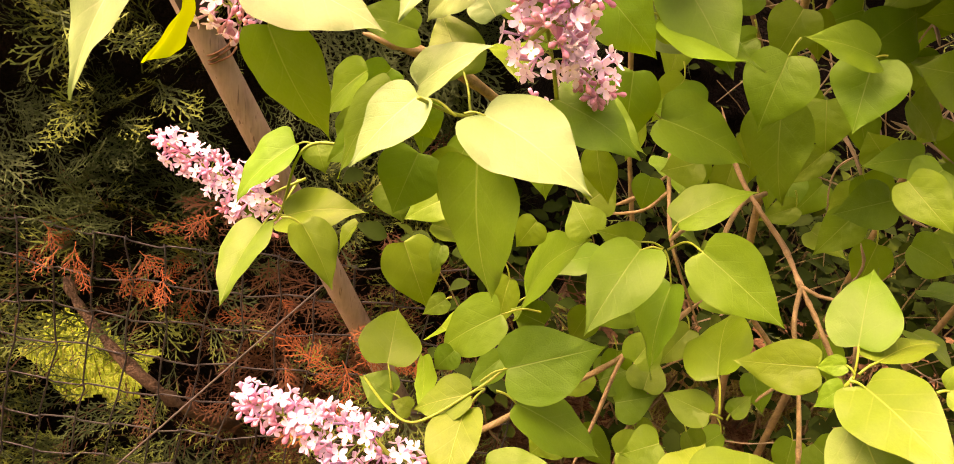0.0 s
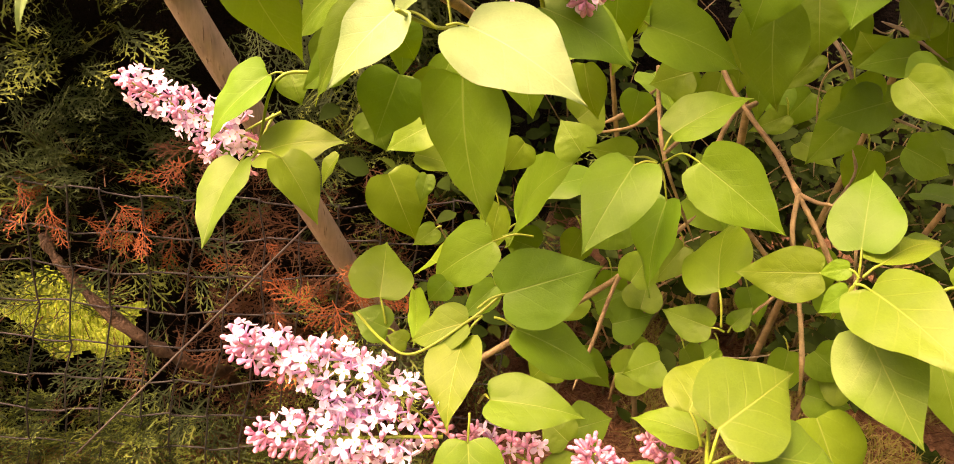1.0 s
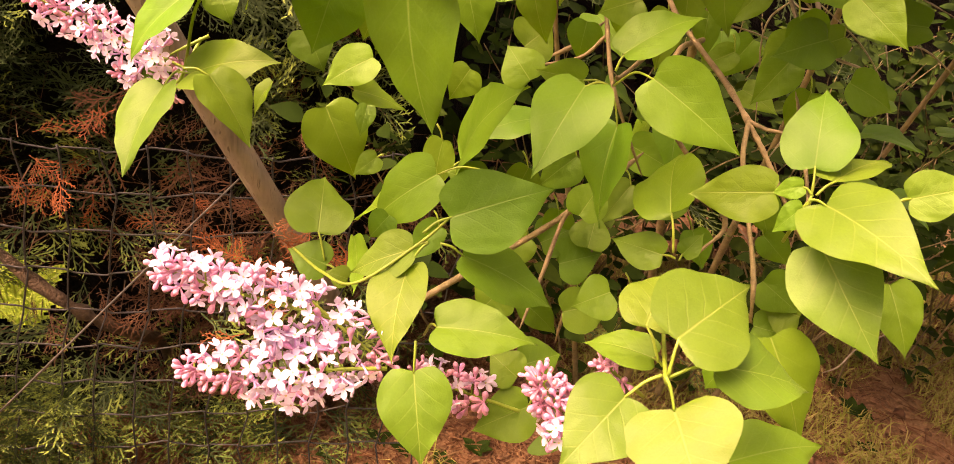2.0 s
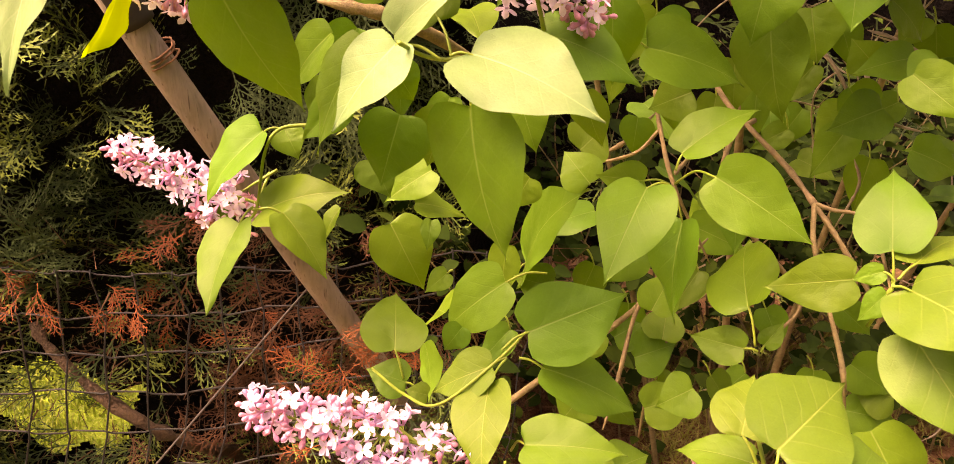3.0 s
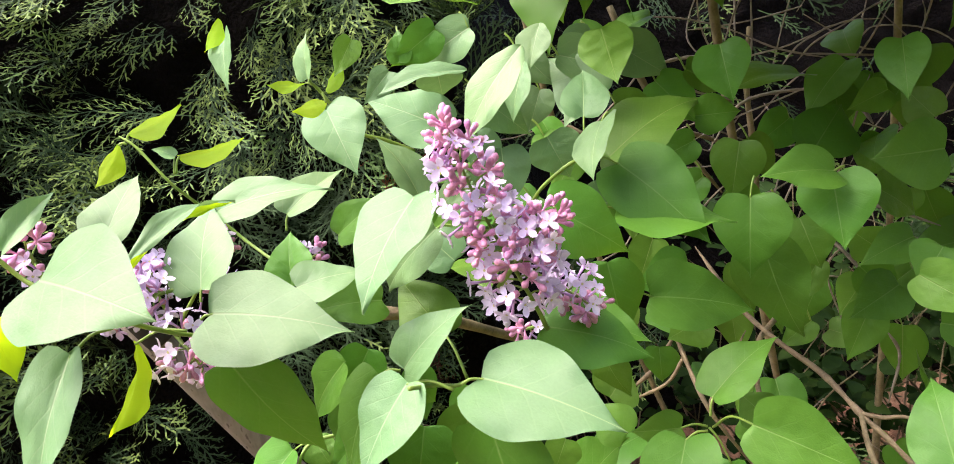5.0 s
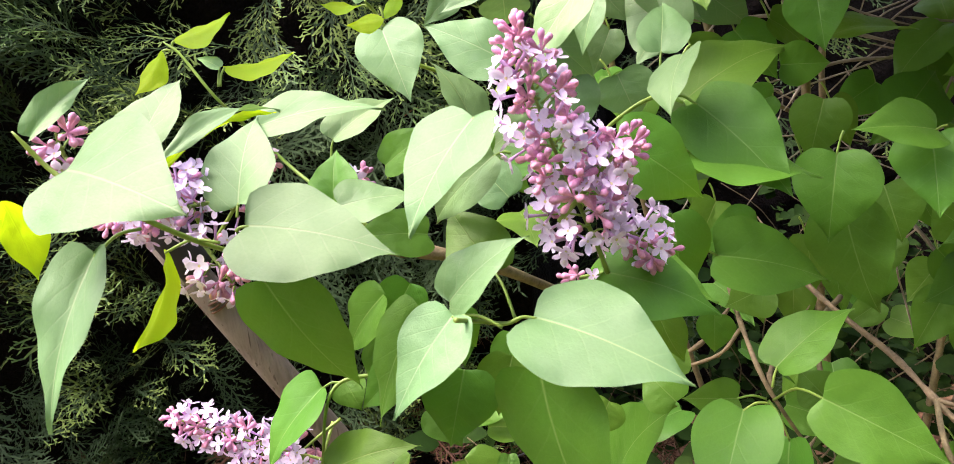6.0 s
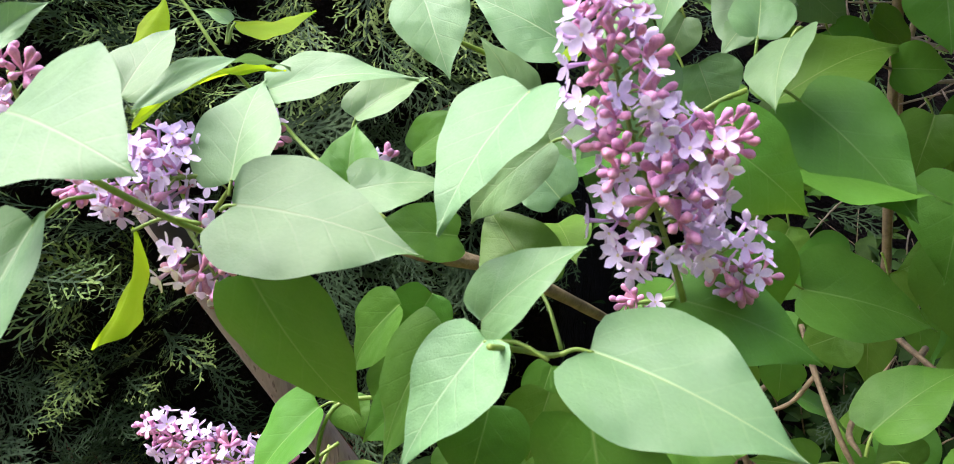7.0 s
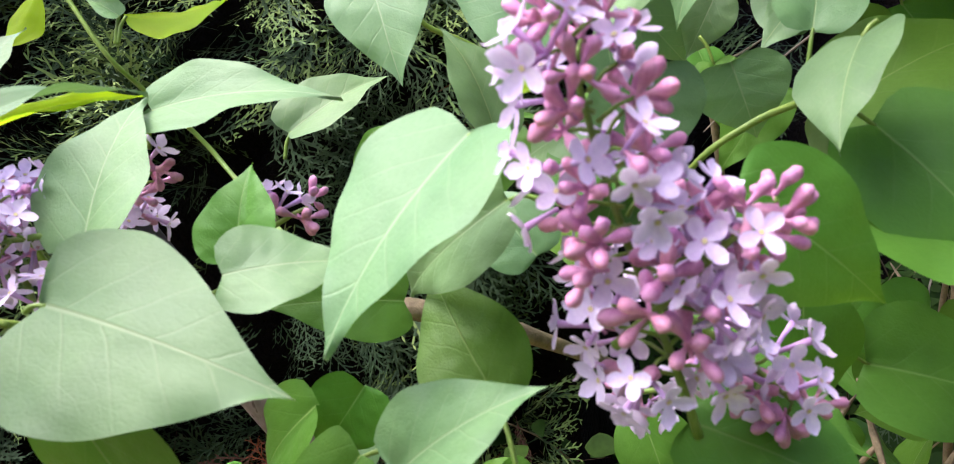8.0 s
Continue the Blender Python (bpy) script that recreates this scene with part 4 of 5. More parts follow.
leaf((0.145, 0.551, 0.960), (0.223, 0.571, 0.986), 0.055, (-0.130, -0.528, 0.839), GREEN, 0.20, 0.06)
leaf((0.215, 0.569, 0.975), (0.248, 0.568, 0.973), 0.029, (-0.075, -0.995, 0.069), GREEN, 0.30, 0.06)
leaf((0.233, 0.559, 1.021), (0.235, 0.550, 0.981), 0.039, (-0.425, -0.883, 0.199), GREEN, 0.30, 0.06)
leaf((0.304, 0.588, 0.989), (0.236, 0.570, 0.984), 0.045, (0.011, -0.330, 0.944), GREEN, 0.30, 0.06)
leaf((0.323, 0.499, 1.007), (0.312, 0.480, 0.970), 0.031, (-0.510, -0.692, 0.511), GREEN, 0.20, 0.06)
leaf((0.126, 0.466, 1.042), (0.129, 0.458, 1.011), 0.031, (0.313, 0.929, -0.197), GREEN, 0.20, 0.06)
leaf((0.402, 0.633, 0.962), (0.365, 0.633, 0.951), 0.029, (-0.074, -0.959, 0.273), GREEN, 0.20, 0.06)
leaf((0.402, 0.580, 0.942), (0.394, 0.606, 0.967), 0.031, (-0.722, -0.558, 0.409), GREEN, 0.20, 0.06)
leaf((0.439, 0.666, 0.870), (0.422, 0.664, 0.843), 0.029, (-0.414, -0.789, 0.454), GREEN, 0.20, 0.06)
leaf((0.357, 0.517, 0.863), (0.335, 0.513, 0.839), 0.037, (-0.387, -0.769, 0.509), GREEN, 0.20, 0.06)
leaf((0.393, 0.620, 0.802), (0.346, 0.618, 0.782), 0.045, (-0.184, -0.843, 0.505), GREEN, 0.20, 0.06)
leaf((0.259, 0.600, 0.947), (0.248, 0.600, 0.903), 0.041, (-0.425, -0.900, 0.095), GREEN, 0.20, 0.06)
leaf((0.190, 0.549, 0.874), (0.150, 0.550, 0.866), 0.039, (-0.080, -0.940, 0.331), GREEN, 0.20, 0.06)
leaf((0.125, 0.518, 0.897), (0.133, 0.526, 0.841), 0.040, (-0.208, -0.966, -0.157), GREEN, 0.20, 0.06)
leaf((0.209, 0.578, 0.824), (0.183, 0.594, 0.806), 0.038, (-0.652, -0.745, 0.143), GREEN, 0.20, 0.06)
leaf((0.125, 0.564, 0.783), (0.146, 0.575, 0.798), 0.039, (0.044, -0.781, 0.622), GREEN, 0.20, 0.06)
leaf((0.240, 0.559, 0.744), (0.226, 0.572, 0.762), 0.033, (-0.370, -0.821, 0.435), GREEN, 0.20, 0.06)
# the low shoots over the soil
leaf((0.148, 0.473, 0.789), (0.112, 0.424, 0.744), 0.049, (-0.30, -0.62, 0.72), GREEN, 0.25, 0.06, node=(0.162, 0.472, 0.791))
leaf((0.153, 0.494, 0.785), (0.120, 0.499, 0.787), 0.026, (-0.113, -0.931, 0.348), GREEN, 0.25, 0.06, node=(0.169, 0.491, 0.784))
leaf((0.175, 0.434, 0.810), (0.231, 0.412, 0.776), 0.046, (-0.40, -0.72, 0.56), GREEN, 0.20, 0.06, node=(0.169, 0.481, 0.788))
leaf((0.169, 0.477, 0.810), (0.221, 0.488, 0.836), 0.038, (-0.527, -0.406, 0.747), GREEN, 0.30, 0.06, node=(0.165, 0.473, 0.800))
leaf((0.099, 0.606, 0.668), (0.130, 0.540, 0.761), 0.078, (-0.958, -0.008, 0.286), GREEN, 0.20, 0.06, node=(0.090, 0.603, 0.661))
leaf((0.178, 0.480, 0.762), (0.177, 0.463, 0.692), 0.047, (-0.907, -0.394, 0.148), GREEN, 0.40, 0.06, node=(0.170, 0.491, 0.783))
leaf((0.204, 0.421, 0.730), (0.237, 0.496, 0.739), 0.049, (-0.612, 0.165, 0.773), GREEN, 0.20, 0.06, node=(0.208, 0.410, 0.708))
leaf((0.207, 0.420, 0.700), (0.182, 0.449, 0.693), 0.026, (-0.721, -0.488, 0.492), GREEN, 0.25, 0.06, node=(0.215, 0.418, 0.699))
leaf((0.224, 0.428, 0.697), (0.237, 0.433, 0.711), 0.015, (-0.360, -0.706, 0.609), GREEN, 0.30, 0.06, node=(0.222, 0.426, 0.693))
leaf((0.248, 0.392, 0.764), (0.204, 0.410, 0.750), 0.034, (-0.560, -0.719, 0.412), GREEN, 0.20, 0.06, node=(0.266, 0.385, 0.755))
leaf((0.269, 0.395, 0.780), (0.286, 0.437, 0.814), 0.043, (-0.506, -0.459, 0.731), GREEN, 0.15, 0.06, node=(0.268, 0.385, 0.760))
leaf((0.259, 0.360, 0.774), (0.275, 0.283, 0.773), 0.049, (-0.614, -0.108, 0.782), FRESH, 0.25, 0.06, node=(0.251, 0.363, 0.775))
leaf((0.258, 0.349, 0.755), (0.280, 0.299, 0.715), 0.048, (-0.612, -0.614, 0.498), FRESH, 0.20, 0.06, node=(0.249, 0.361, 0.770))
leaf((0.326, 0.367, 0.722), (0.339, 0.343, 0.684), 0.031, (-0.259, -0.835, 0.485), GREEN, 0.25, 0.06)
leaf((0.254, 0.370, 0.767), (0.243, 0.373, 0.748), 0.016, (-0.645, -0.715, 0.269), GREEN, 0.25, 0.06, node=(0.257, 0.371, 0.770))
leaf((0.276, 0.383, 0.778), (0.329, 0.411, 0.780), 0.036, (-0.140, 0.255, 0.957), FRESH, 0.25, 0.06, node=(0.266, 0.380, 0.770))
leaf((0.259, 0.384, 0.773), (0.247, 0.393, 0.763), 0.013, (-0.706, -0.654, 0.272), GREEN, 0.25, 0.06, node=(0.264, 0.380, 0.769))
leaf((0.289, 0.340, 0.791), (0.316, 0.330, 0.806), 0.027, (-0.481, -0.748, 0.457), FRESH, 0.25, 0.06, node=(0.284, 0.340, 0.789))
leaf((0.156, 0.281, 0.739), (0.206, 0.318, 0.746), 0.053, (0.170, -0.391, 0.905), FRESH, 0.10, 0.06, node=(0.153, 0.273, 0.724))
leaf((0.152, 0.306, 0.727), (0.173, 0.343, 0.735), 0.035, (-0.085, -0.150, 0.985), FRESH, 0.15, 0.06, node=(0.159, 0.296, 0.713))
leaf((0.178, 0.281, 0.724), (0.239, 0.288, 0.704), 0.041, (0.323, -0.379, 0.867), FRESH, 0.20, 0.06, node=(0.158, 0.280, 0.717))
leaf((0.241, 0.335, 0.702), (0.267, 0.311, 0.646), 0.043, (-0.037, -0.903, 0.429), GREEN, 0.20, 0.06)
leaf((0.131, 0.263, 0.720), (0.099, 0.240, 0.698), 0.039, (-0.151, -0.510, 0.847), FRESH, 0.20, 0.06, node=(0.146, 0.266, 0.730))
leaf((0.148, 0.251, 0.724), (0.151, 0.212, 0.710), 0.051, (-0.491, -0.303, 0.817), FRESH, 0.20, 0.06, node=(0.144, 0.259, 0.735))
leaf((0.208, 0.283, 0.660), (0.267, 0.295, 0.660), 0.039, (0.055, -0.186, 0.981), GREEN, 0.20, 0.06)
leaf((0.049, 0.357, 0.649), (0.057, 0.329, 0.603), 0.043, (-0.091, -0.842, 0.532), FRESH, 0.25, 0.06, node=(0.049, 0.366, 0.664))
leaf((0.044, 0.410, 0.685), (0.037, 0.365, 0.647), 0.038, (-0.432, -0.526, 0.733), FRESH, 0.30, 0.06, node=(0.055, 0.416, 0.700))
leaf((0.046, 0.415, 0.695), (0.011, 0.429, 0.666), 0.031, (-0.663, -0.497, 0.560), FRESH, 0.30, 0.06, node=(0.055, 0.416, 0.700))
leaf((0.065, 0.409, 0.722), (0.128, 0.424, 0.739), 0.051, (-0.054, -0.811, 0.583), GREEN, 0.15, 0.06, node=(0.050, 0.406, 0.712))
leaf((0.076, 0.410, 0.696), (0.139, 0.411, 0.660), 0.046, (0.442, -0.428, 0.788), GREEN, 0.25, 0.06, node=(0.062, 0.414, 0.701))
leaf((0.060, 0.368, 0.673), (0.117, 0.356, 0.673), 0.037, (-0.090, -0.457, 0.885), GREEN, 0.30, 0.06, node=(0.058, 0.398, 0.644))
leaf((0.052, 0.411, 0.661), (0.030, 0.427, 0.660), 0.023, (-0.491, -0.599, 0.632), GREEN, 0.25, 0.06)
leaf((0.136, 0.401, 0.585), (0.099, 0.397, 0.565), 0.038, (-0.283, -0.676, 0.680), GREEN, 0.20, 0.06, node=(0.141, 0.405, 0.593))
leaf((0.135, 0.431, 0.596), (0.164, 0.440, 0.600), 0.037, (0.103, -0.652, 0.751), GREEN, 0.20, 0.06)
leaf((0.127, 0.412, 0.601), (0.109, 0.430, 0.607), 0.029, (-0.396, -0.566, 0.723), GREEN, 0.20, 0.06)
leaf((0.149, 0.362, 0.585), (0.146, 0.377, 0.591), 0.037, (-0.374, -0.339, 0.863), GREEN, 0.20, 0.06)
leaf((0.178, 0.496, 0.597), (0.220, 0.504, 0.603), 0.038, (0.023, -0.731, 0.682), GREEN, 0.20, 0.06)
leaf((0.174, 0.329, 0.689), (0.142, 0.354, 0.678), 0.027, (-0.388, -0.121, 0.914), GREEN, 0.20, 0.06, node=(0.179, 0.326, 0.686))
leaf((0.324, 0.426, 0.654), (0.302, 0.443, 0.653), 0.035, (-0.528, -0.676, 0.514), GREEN, 0.20, 0.06)
leaf((0.298, 0.434, 0.638), (0.331, 0.426, 0.634), 0.031, (-0.170, -0.825, 0.538), GREEN, 0.20, 0.06)
leaf((0.244, 0.364, 0.667), (0.232, 0.363, 0.639), 0.032, (-0.630, -0.697, 0.341), GREEN, 0.20, 0.06)
leaf((0.126, 0.531, 0.769), (0.110, 0.553, 0.786), 0.033, (-0.459, -0.659, 0.596), GREEN, 0.20, 0.06)
leaf((0.112, 0.565, 0.667), (0.082, 0.573, 0.673), 0.035, (-0.191, -0.860, 0.473), GREEN, 0.20, 0.06)
leaf((0.176, 0.506, 0.678), (0.196, 0.526, 0.700), 0.032, (-0.104, -0.648, 0.754), GREEN, 0.20, 0.06)
leaf((0.184, 0.549, 0.608), (0.219, 0.549, 0.621), 0.041, (-0.201, -0.789, 0.581), GREEN, 0.20, 0.06)
leaf((0.112, 0.442, 0.651), (0.097, 0.436, 0.634), 0.033, (-0.246, -0.788, 0.565), GREEN, 0.20, 0.06)
leaf((-0.013, 0.500, 0.652), (-0.012, 0.556, 0.668), 0.050, (0.060, -0.195, 0.979), GREEN, 0.15, 0.06, node=(-0.007, 0.491, 0.634))
leaf((-0.005, 0.490, 0.631), (-0.034, 0.501, 0.636), 0.030, (-0.289, -0.669, 0.685), GREEN, 0.25, 0.06, node=(0.000, 0.489, 0.629))
leaf((0.010, 0.477, 0.629), (-0.006, 0.480, 0.632), 0.017, (-0.036, -0.785, 0.618), GREEN, 0.25, 0.06)
leaf((-0.016, 0.610, 0.703), (0.012, 0.603, 0.644), 0.053, (0.119, -0.971, 0.208), GREEN, 0.20, 0.06)
leaf((0.016, 0.574, 0.722), (0.012, 0.564, 0.700), 0.016, (-0.040, -0.901, 0.432), GREEN, 0.20, 0.06)
leaf((0.024, 0.503, 0.713), (0.008, 0.498, 0.700), 0.017, (-0.106, -0.891, 0.441), GREEN, 0.25, 0.06, node=(0.028, 0.503, 0.715))
leaf((0.070, 0.533, 0.689), (0.028, 0.562, 0.628), 0.051, (-0.787, -0.557, 0.267), GREEN, 0.20, 0.06, node=(0.101, 0.533, 0.696))
leaf((0.037, 0.517, 0.660), (0.024, 0.520, 0.638), 0.023, (-0.372, -0.918, 0.139), GREEN, 0.25, 0.06)
leaf((-0.083, 0.488, 0.765), (-0.056, 0.467, 0.728), 0.034, (0.324, -0.524, 0.788), GREEN, 0.30, 0.06, node=(-0.098, 0.490, 0.767))
leaf((-0.105, 0.537, 0.746), (-0.041, 0.516, 0.768), 0.045, (-0.410, -0.445, 0.796), GREEN, 0.30, 0.06, node=(-0.112, 0.538, 0.746))
leaf((-0.102, 0.550, 0.800), (-0.145, 0.549, 0.746), 0.044, (-0.641, -0.531, 0.555), GREEN, 0.40, 0.06, node=(-0.090, 0.549, 0.802))
leaf((-0.122, 0.540, 0.735), (-0.139, 0.490, 0.689), 0.043, (-0.512, -0.613, 0.602), GREEN, 0.30, 0.06, node=(-0.112, 0.544, 0.746))
leaf((-0.090, 0.567, 0.796), (-0.080, 0.558, 0.776), 0.025, (0.064, -0.865, 0.497), GREEN, 0.25, 0.06)
leaf((-0.130, 0.577, 0.740), (-0.146, 0.571, 0.723), 0.019, (0.097, -0.957, 0.275), GREEN, 0.40, 0.06)
leaf((-0.053, 0.565, 0.736), (-0.064, 0.556, 0.712), 0.017, (-0.715, -0.457, 0.530), GREEN, 0.50, 0.06)
leaf((-0.047, 0.522, 0.827), (-0.060, 0.551, 0.845), 0.025, (-0.099, -0.471, 0.876), PALE, 0.25, 0.06)
leaf((-0.028, 0.524, 0.789), (-0.015, 0.510, 0.766), 0.031, (-0.022, -0.882, 0.470), GREEN, 0.25, 0.06)
leaf((-0.009, 0.506, 0.856), (-0.008, 0.502, 0.822), 0.023, (0.006, -0.988, 0.152), GREEN, 0.25, 0.06)
leaf((-0.051, 0.486, 0.852), (-0.055, 0.480, 0.817), 0.024, (-0.451, -0.870, 0.196), GREEN, 0.40, 0.06)
leaf((0.023, 0.506, 0.837), (0.012, 0.502, 0.802), 0.024, (-0.280, -0.937, 0.209), GREEN, 0.25, 0.06)
leaf((0.083, 0.506, 0.876), (0.137, 0.477, 0.853), 0.041, (-0.057, -0.683, 0.728), GREEN, 0.20, 0.06)
leaf((0.115, 0.529, 0.836), (0.133, 0.531, 0.796), 0.028, (-0.465, -0.852, -0.242), GREEN, 0.25, 0.06)
leaf((0.309, 0.475, 0.863), (0.331, 0.440, 0.842), 0.033, (-0.716, -0.625, 0.312), GREEN, 0.20, 0.06)
leaf((0.401, 0.583, 0.778), (0.454, 0.590, 0.755), 0.038, (0.240, -0.908, 0.344), GREEN, 0.25, 0.06)
leaf((0.428, 0.727, 0.772), (0.400, 0.727, 0.740), 0.042, (-0.405, -0.830, 0.384), GREEN, 0.25, 0.06)
leaf((0.370, 0.610, 0.840), (0.351, 0.620, 0.859), 0.034, (-0.421, -0.904, 0.075), GREEN, 0.25, 0.06)
leaf((0.073, 0.552, 0.830), (0.088, 0.542, 0.787), 0.035, (-0.129, -0.972, 0.198), GREEN, 0.25, 0.06)
leaf((0.085, 0.545, 0.768), (0.073, 0.546, 0.743), 0.027, (-0.304, -0.946, 0.117), GREEN, 0.25, 0.06)
leaf((0.181, 0.610, 0.795), (0.182, 0.616, 0.762), 0.029, (-0.323, -0.928, -0.187), GREEN, 0.25, 0.06)
leaf((0.169, 0.563, 0.619), (0.194, 0.566, 0.633), 0.036, (-0.205, -0.785, 0.585), GREEN, 0.25, 0.06)
leaf((0.203, 0.543, 0.629), (0.214, 0.570, 0.648), 0.035, (-0.180, -0.417, 0.891), GREEN, 0.25, 0.06)
leaf((0.188, 0.441, 0.655), (0.162, 0.439, 0.642), 0.033, (-0.216, -0.726, 0.653), GREEN, 0.25, 0.06)
leaf((0.295, 0.439, 0.673), (0.324, 0.428, 0.655), 0.033, (-0.182, -0.928, 0.324), GREEN, 0.25, 0.06)
# leaves that fill the bush behind
leaf((0.049, 0.623, 1.065), (0.012, 0.630, 1.044), 0.030, (-0.145, -0.983, -0.108), GREEN, 0.25, 0.06, node=(0.043, 0.627, 1.077))
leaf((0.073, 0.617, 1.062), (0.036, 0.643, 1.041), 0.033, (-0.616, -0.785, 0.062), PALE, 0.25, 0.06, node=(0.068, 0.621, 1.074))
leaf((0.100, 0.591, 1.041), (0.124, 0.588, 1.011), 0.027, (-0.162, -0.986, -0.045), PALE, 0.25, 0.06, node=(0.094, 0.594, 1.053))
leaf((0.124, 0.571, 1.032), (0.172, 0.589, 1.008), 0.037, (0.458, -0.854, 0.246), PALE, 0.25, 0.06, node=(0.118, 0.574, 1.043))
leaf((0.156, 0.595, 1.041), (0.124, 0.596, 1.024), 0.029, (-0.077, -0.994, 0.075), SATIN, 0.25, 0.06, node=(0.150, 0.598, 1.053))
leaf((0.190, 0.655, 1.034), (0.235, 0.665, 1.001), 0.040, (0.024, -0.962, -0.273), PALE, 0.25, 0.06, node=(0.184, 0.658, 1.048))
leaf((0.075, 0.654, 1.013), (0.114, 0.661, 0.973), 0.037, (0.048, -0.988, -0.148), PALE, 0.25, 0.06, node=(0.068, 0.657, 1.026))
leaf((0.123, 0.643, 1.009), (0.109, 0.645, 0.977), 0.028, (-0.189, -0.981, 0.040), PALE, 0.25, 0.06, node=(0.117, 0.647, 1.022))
leaf((0.139, 0.569, 1.005), (0.118, 0.560, 0.983), 0.021, (-0.320, -0.717, 0.619), SATIN, 0.25, 0.06, node=(0.134, 0.572, 1.017))
leaf((0.170, 0.609, 0.991), (0.209, 0.619, 0.973), 0.028, (0.385, -0.853, 0.352), GREEN, 0.25, 0.06, node=(0.165, 0.612, 1.003))

leaf((0.060, 0.568, 0.990), (0.066, 0.568, 0.955), 0.027, (-0.092, -0.996, -0.021), SATIN, 0.25, 0.06, node=(0.055, 0.571, 1.001))
leaf((0.114, 0.610, 0.977), (0.119, 0.601, 0.943), 0.025, (-0.221, -0.941, 0.255), GREEN, 0.25, 0.06, node=(0.108, 0.614, 0.989))
leaf((0.126, 0.559, 0.970), (0.105, 0.564, 0.934), 0.026, (-0.431, -0.896, 0.109), GREEN, 0.25, 0.06, node=(0.120, 0.562, 0.981))
leaf((0.158, 0.568, 0.961), (0.167, 0.586, 0.918), 0.030, (-0.686, -0.602, -0.409), PALE, 0.25, 0.06, node=(0.153, 0.571, 0.973))
leaf((0.021, 0.592, 0.953), (0.012, 0.584, 0.920), 0.022, (-0.234, -0.914, 0.332), GREEN, 0.25, 0.06, node=(0.015, 0.595, 0.965))
leaf((0.059, 0.616, 0.953), (0.021, 0.628, 0.927), 0.031, (-0.507, -0.789, 0.348), PALE, 0.25, 0.06, node=(0.053, 0.620, 0.966))
leaf((0.071, 0.599, 0.937), (0.058, 0.587, 0.893), 0.036, (-0.074, -0.947, 0.313), SATIN, 0.25, 0.06, node=(0.065, 0.602, 0.949))
leaf((0.097, 0.606, 0.931), (0.083, 0.616, 0.890), 0.028, (-0.514, -0.857, -0.048), SATIN, 0.25, 0.06, node=(0.091, 0.609, 0.943))
leaf((0.143, 0.624, 0.921), (0.193, 0.630, 0.895), 0.037, (0.275, -0.914, 0.297), SATIN, 0.25, 0.06, node=(0.137, 0.627, 0.934))
leaf((0.143, 0.561, 0.928), (0.177, 0.571, 0.912), 0.025, (0.269, -0.961, -0.063), GREEN, 0.25, 0.06, node=(0.138, 0.564, 0.939))
leaf((0.222, 0.664, 0.999), (0.252, 0.656, 0.959), 0.039, (-0.299, -0.954, -0.011), GREEN, 0.25, 0.06, node=(0.218, 0.668, 1.012))
leaf((0.240, 0.644, 1.005), (0.275, 0.656, 0.980), 0.029, (0.428, -0.888, 0.168), GREEN, 0.25, 0.06, node=(0.236, 0.648, 1.018))
leaf((0.429, 0.738, 0.969), (0.435, 0.734, 0.912), 0.045, (-0.522, -0.853, 0.025), GREEN, 0.25, 0.06, node=(0.424, 0.742, 0.984))
leaf((0.454, 0.730, 0.968), (0.445, 0.738, 0.923), 0.032, (-0.580, -0.813, -0.057), GREEN, 0.25, 0.06, node=(0.449, 0.734, 0.983))
leaf((0.471, 0.710, 0.963), (0.476, 0.719, 0.908), 0.041, (-0.570, -0.802, -0.178), GREEN, 0.25, 0.06, node=(0.466, 0.714, 0.978))
leaf((0.194, 0.631, 0.972), (0.178, 0.643, 0.942), 0.024, (-0.451, -0.877, -0.163), GREEN, 0.25, 0.06, node=(0.190, 0.634, 0.984))
leaf((0.234, 0.623, 0.951), (0.202, 0.634, 0.938), 0.028, (-0.381, -0.918, 0.112), GREEN, 0.25, 0.06, node=(0.230, 0.627, 0.964))
leaf((0.289, 0.650, 0.941), (0.309, 0.657, 0.901), 0.029, (0.061, -0.986, -0.153), GREEN, 0.25, 0.06, node=(0.284, 0.654, 0.954))
leaf((0.349, 0.692, 0.946), (0.310, 0.696, 0.922), 0.036, (-0.259, -0.930, 0.260), GREEN, 0.25, 0.06, node=(0.344, 0.696, 0.960))
leaf((0.373, 0.682, 0.927), (0.336, 0.681, 0.896), 0.033, (-0.262, -0.895, 0.362), GREEN, 0.25, 0.06, node=(0.369, 0.686, 0.941))
leaf((0.387, 0.657, 0.919), (0.424, 0.673, 0.883), 0.035, (0.294, -0.950, -0.102), GREEN, 0.25, 0.06, node=(0.383, 0.661, 0.932))
leaf((0.230, 0.723, 0.916), (0.247, 0.714, 0.877), 0.034, (-0.301, -0.947, 0.115), GREEN, 0.25, 0.06, node=(0.226, 0.727, 0.931))
leaf((0.263, 0.686, 0.910), (0.233, 0.708, 0.882), 0.030, (-0.685, -0.725, 0.071), GREEN, 0.25, 0.06, node=(0.258, 0.690, 0.924))
leaf((0.268, 0.653, 0.901), (0.306, 0.662, 0.852), 0.040, (0.386, -0.915, 0.116), GREEN, 0.25, 0.06, node=(0.264, 0.656, 0.915))
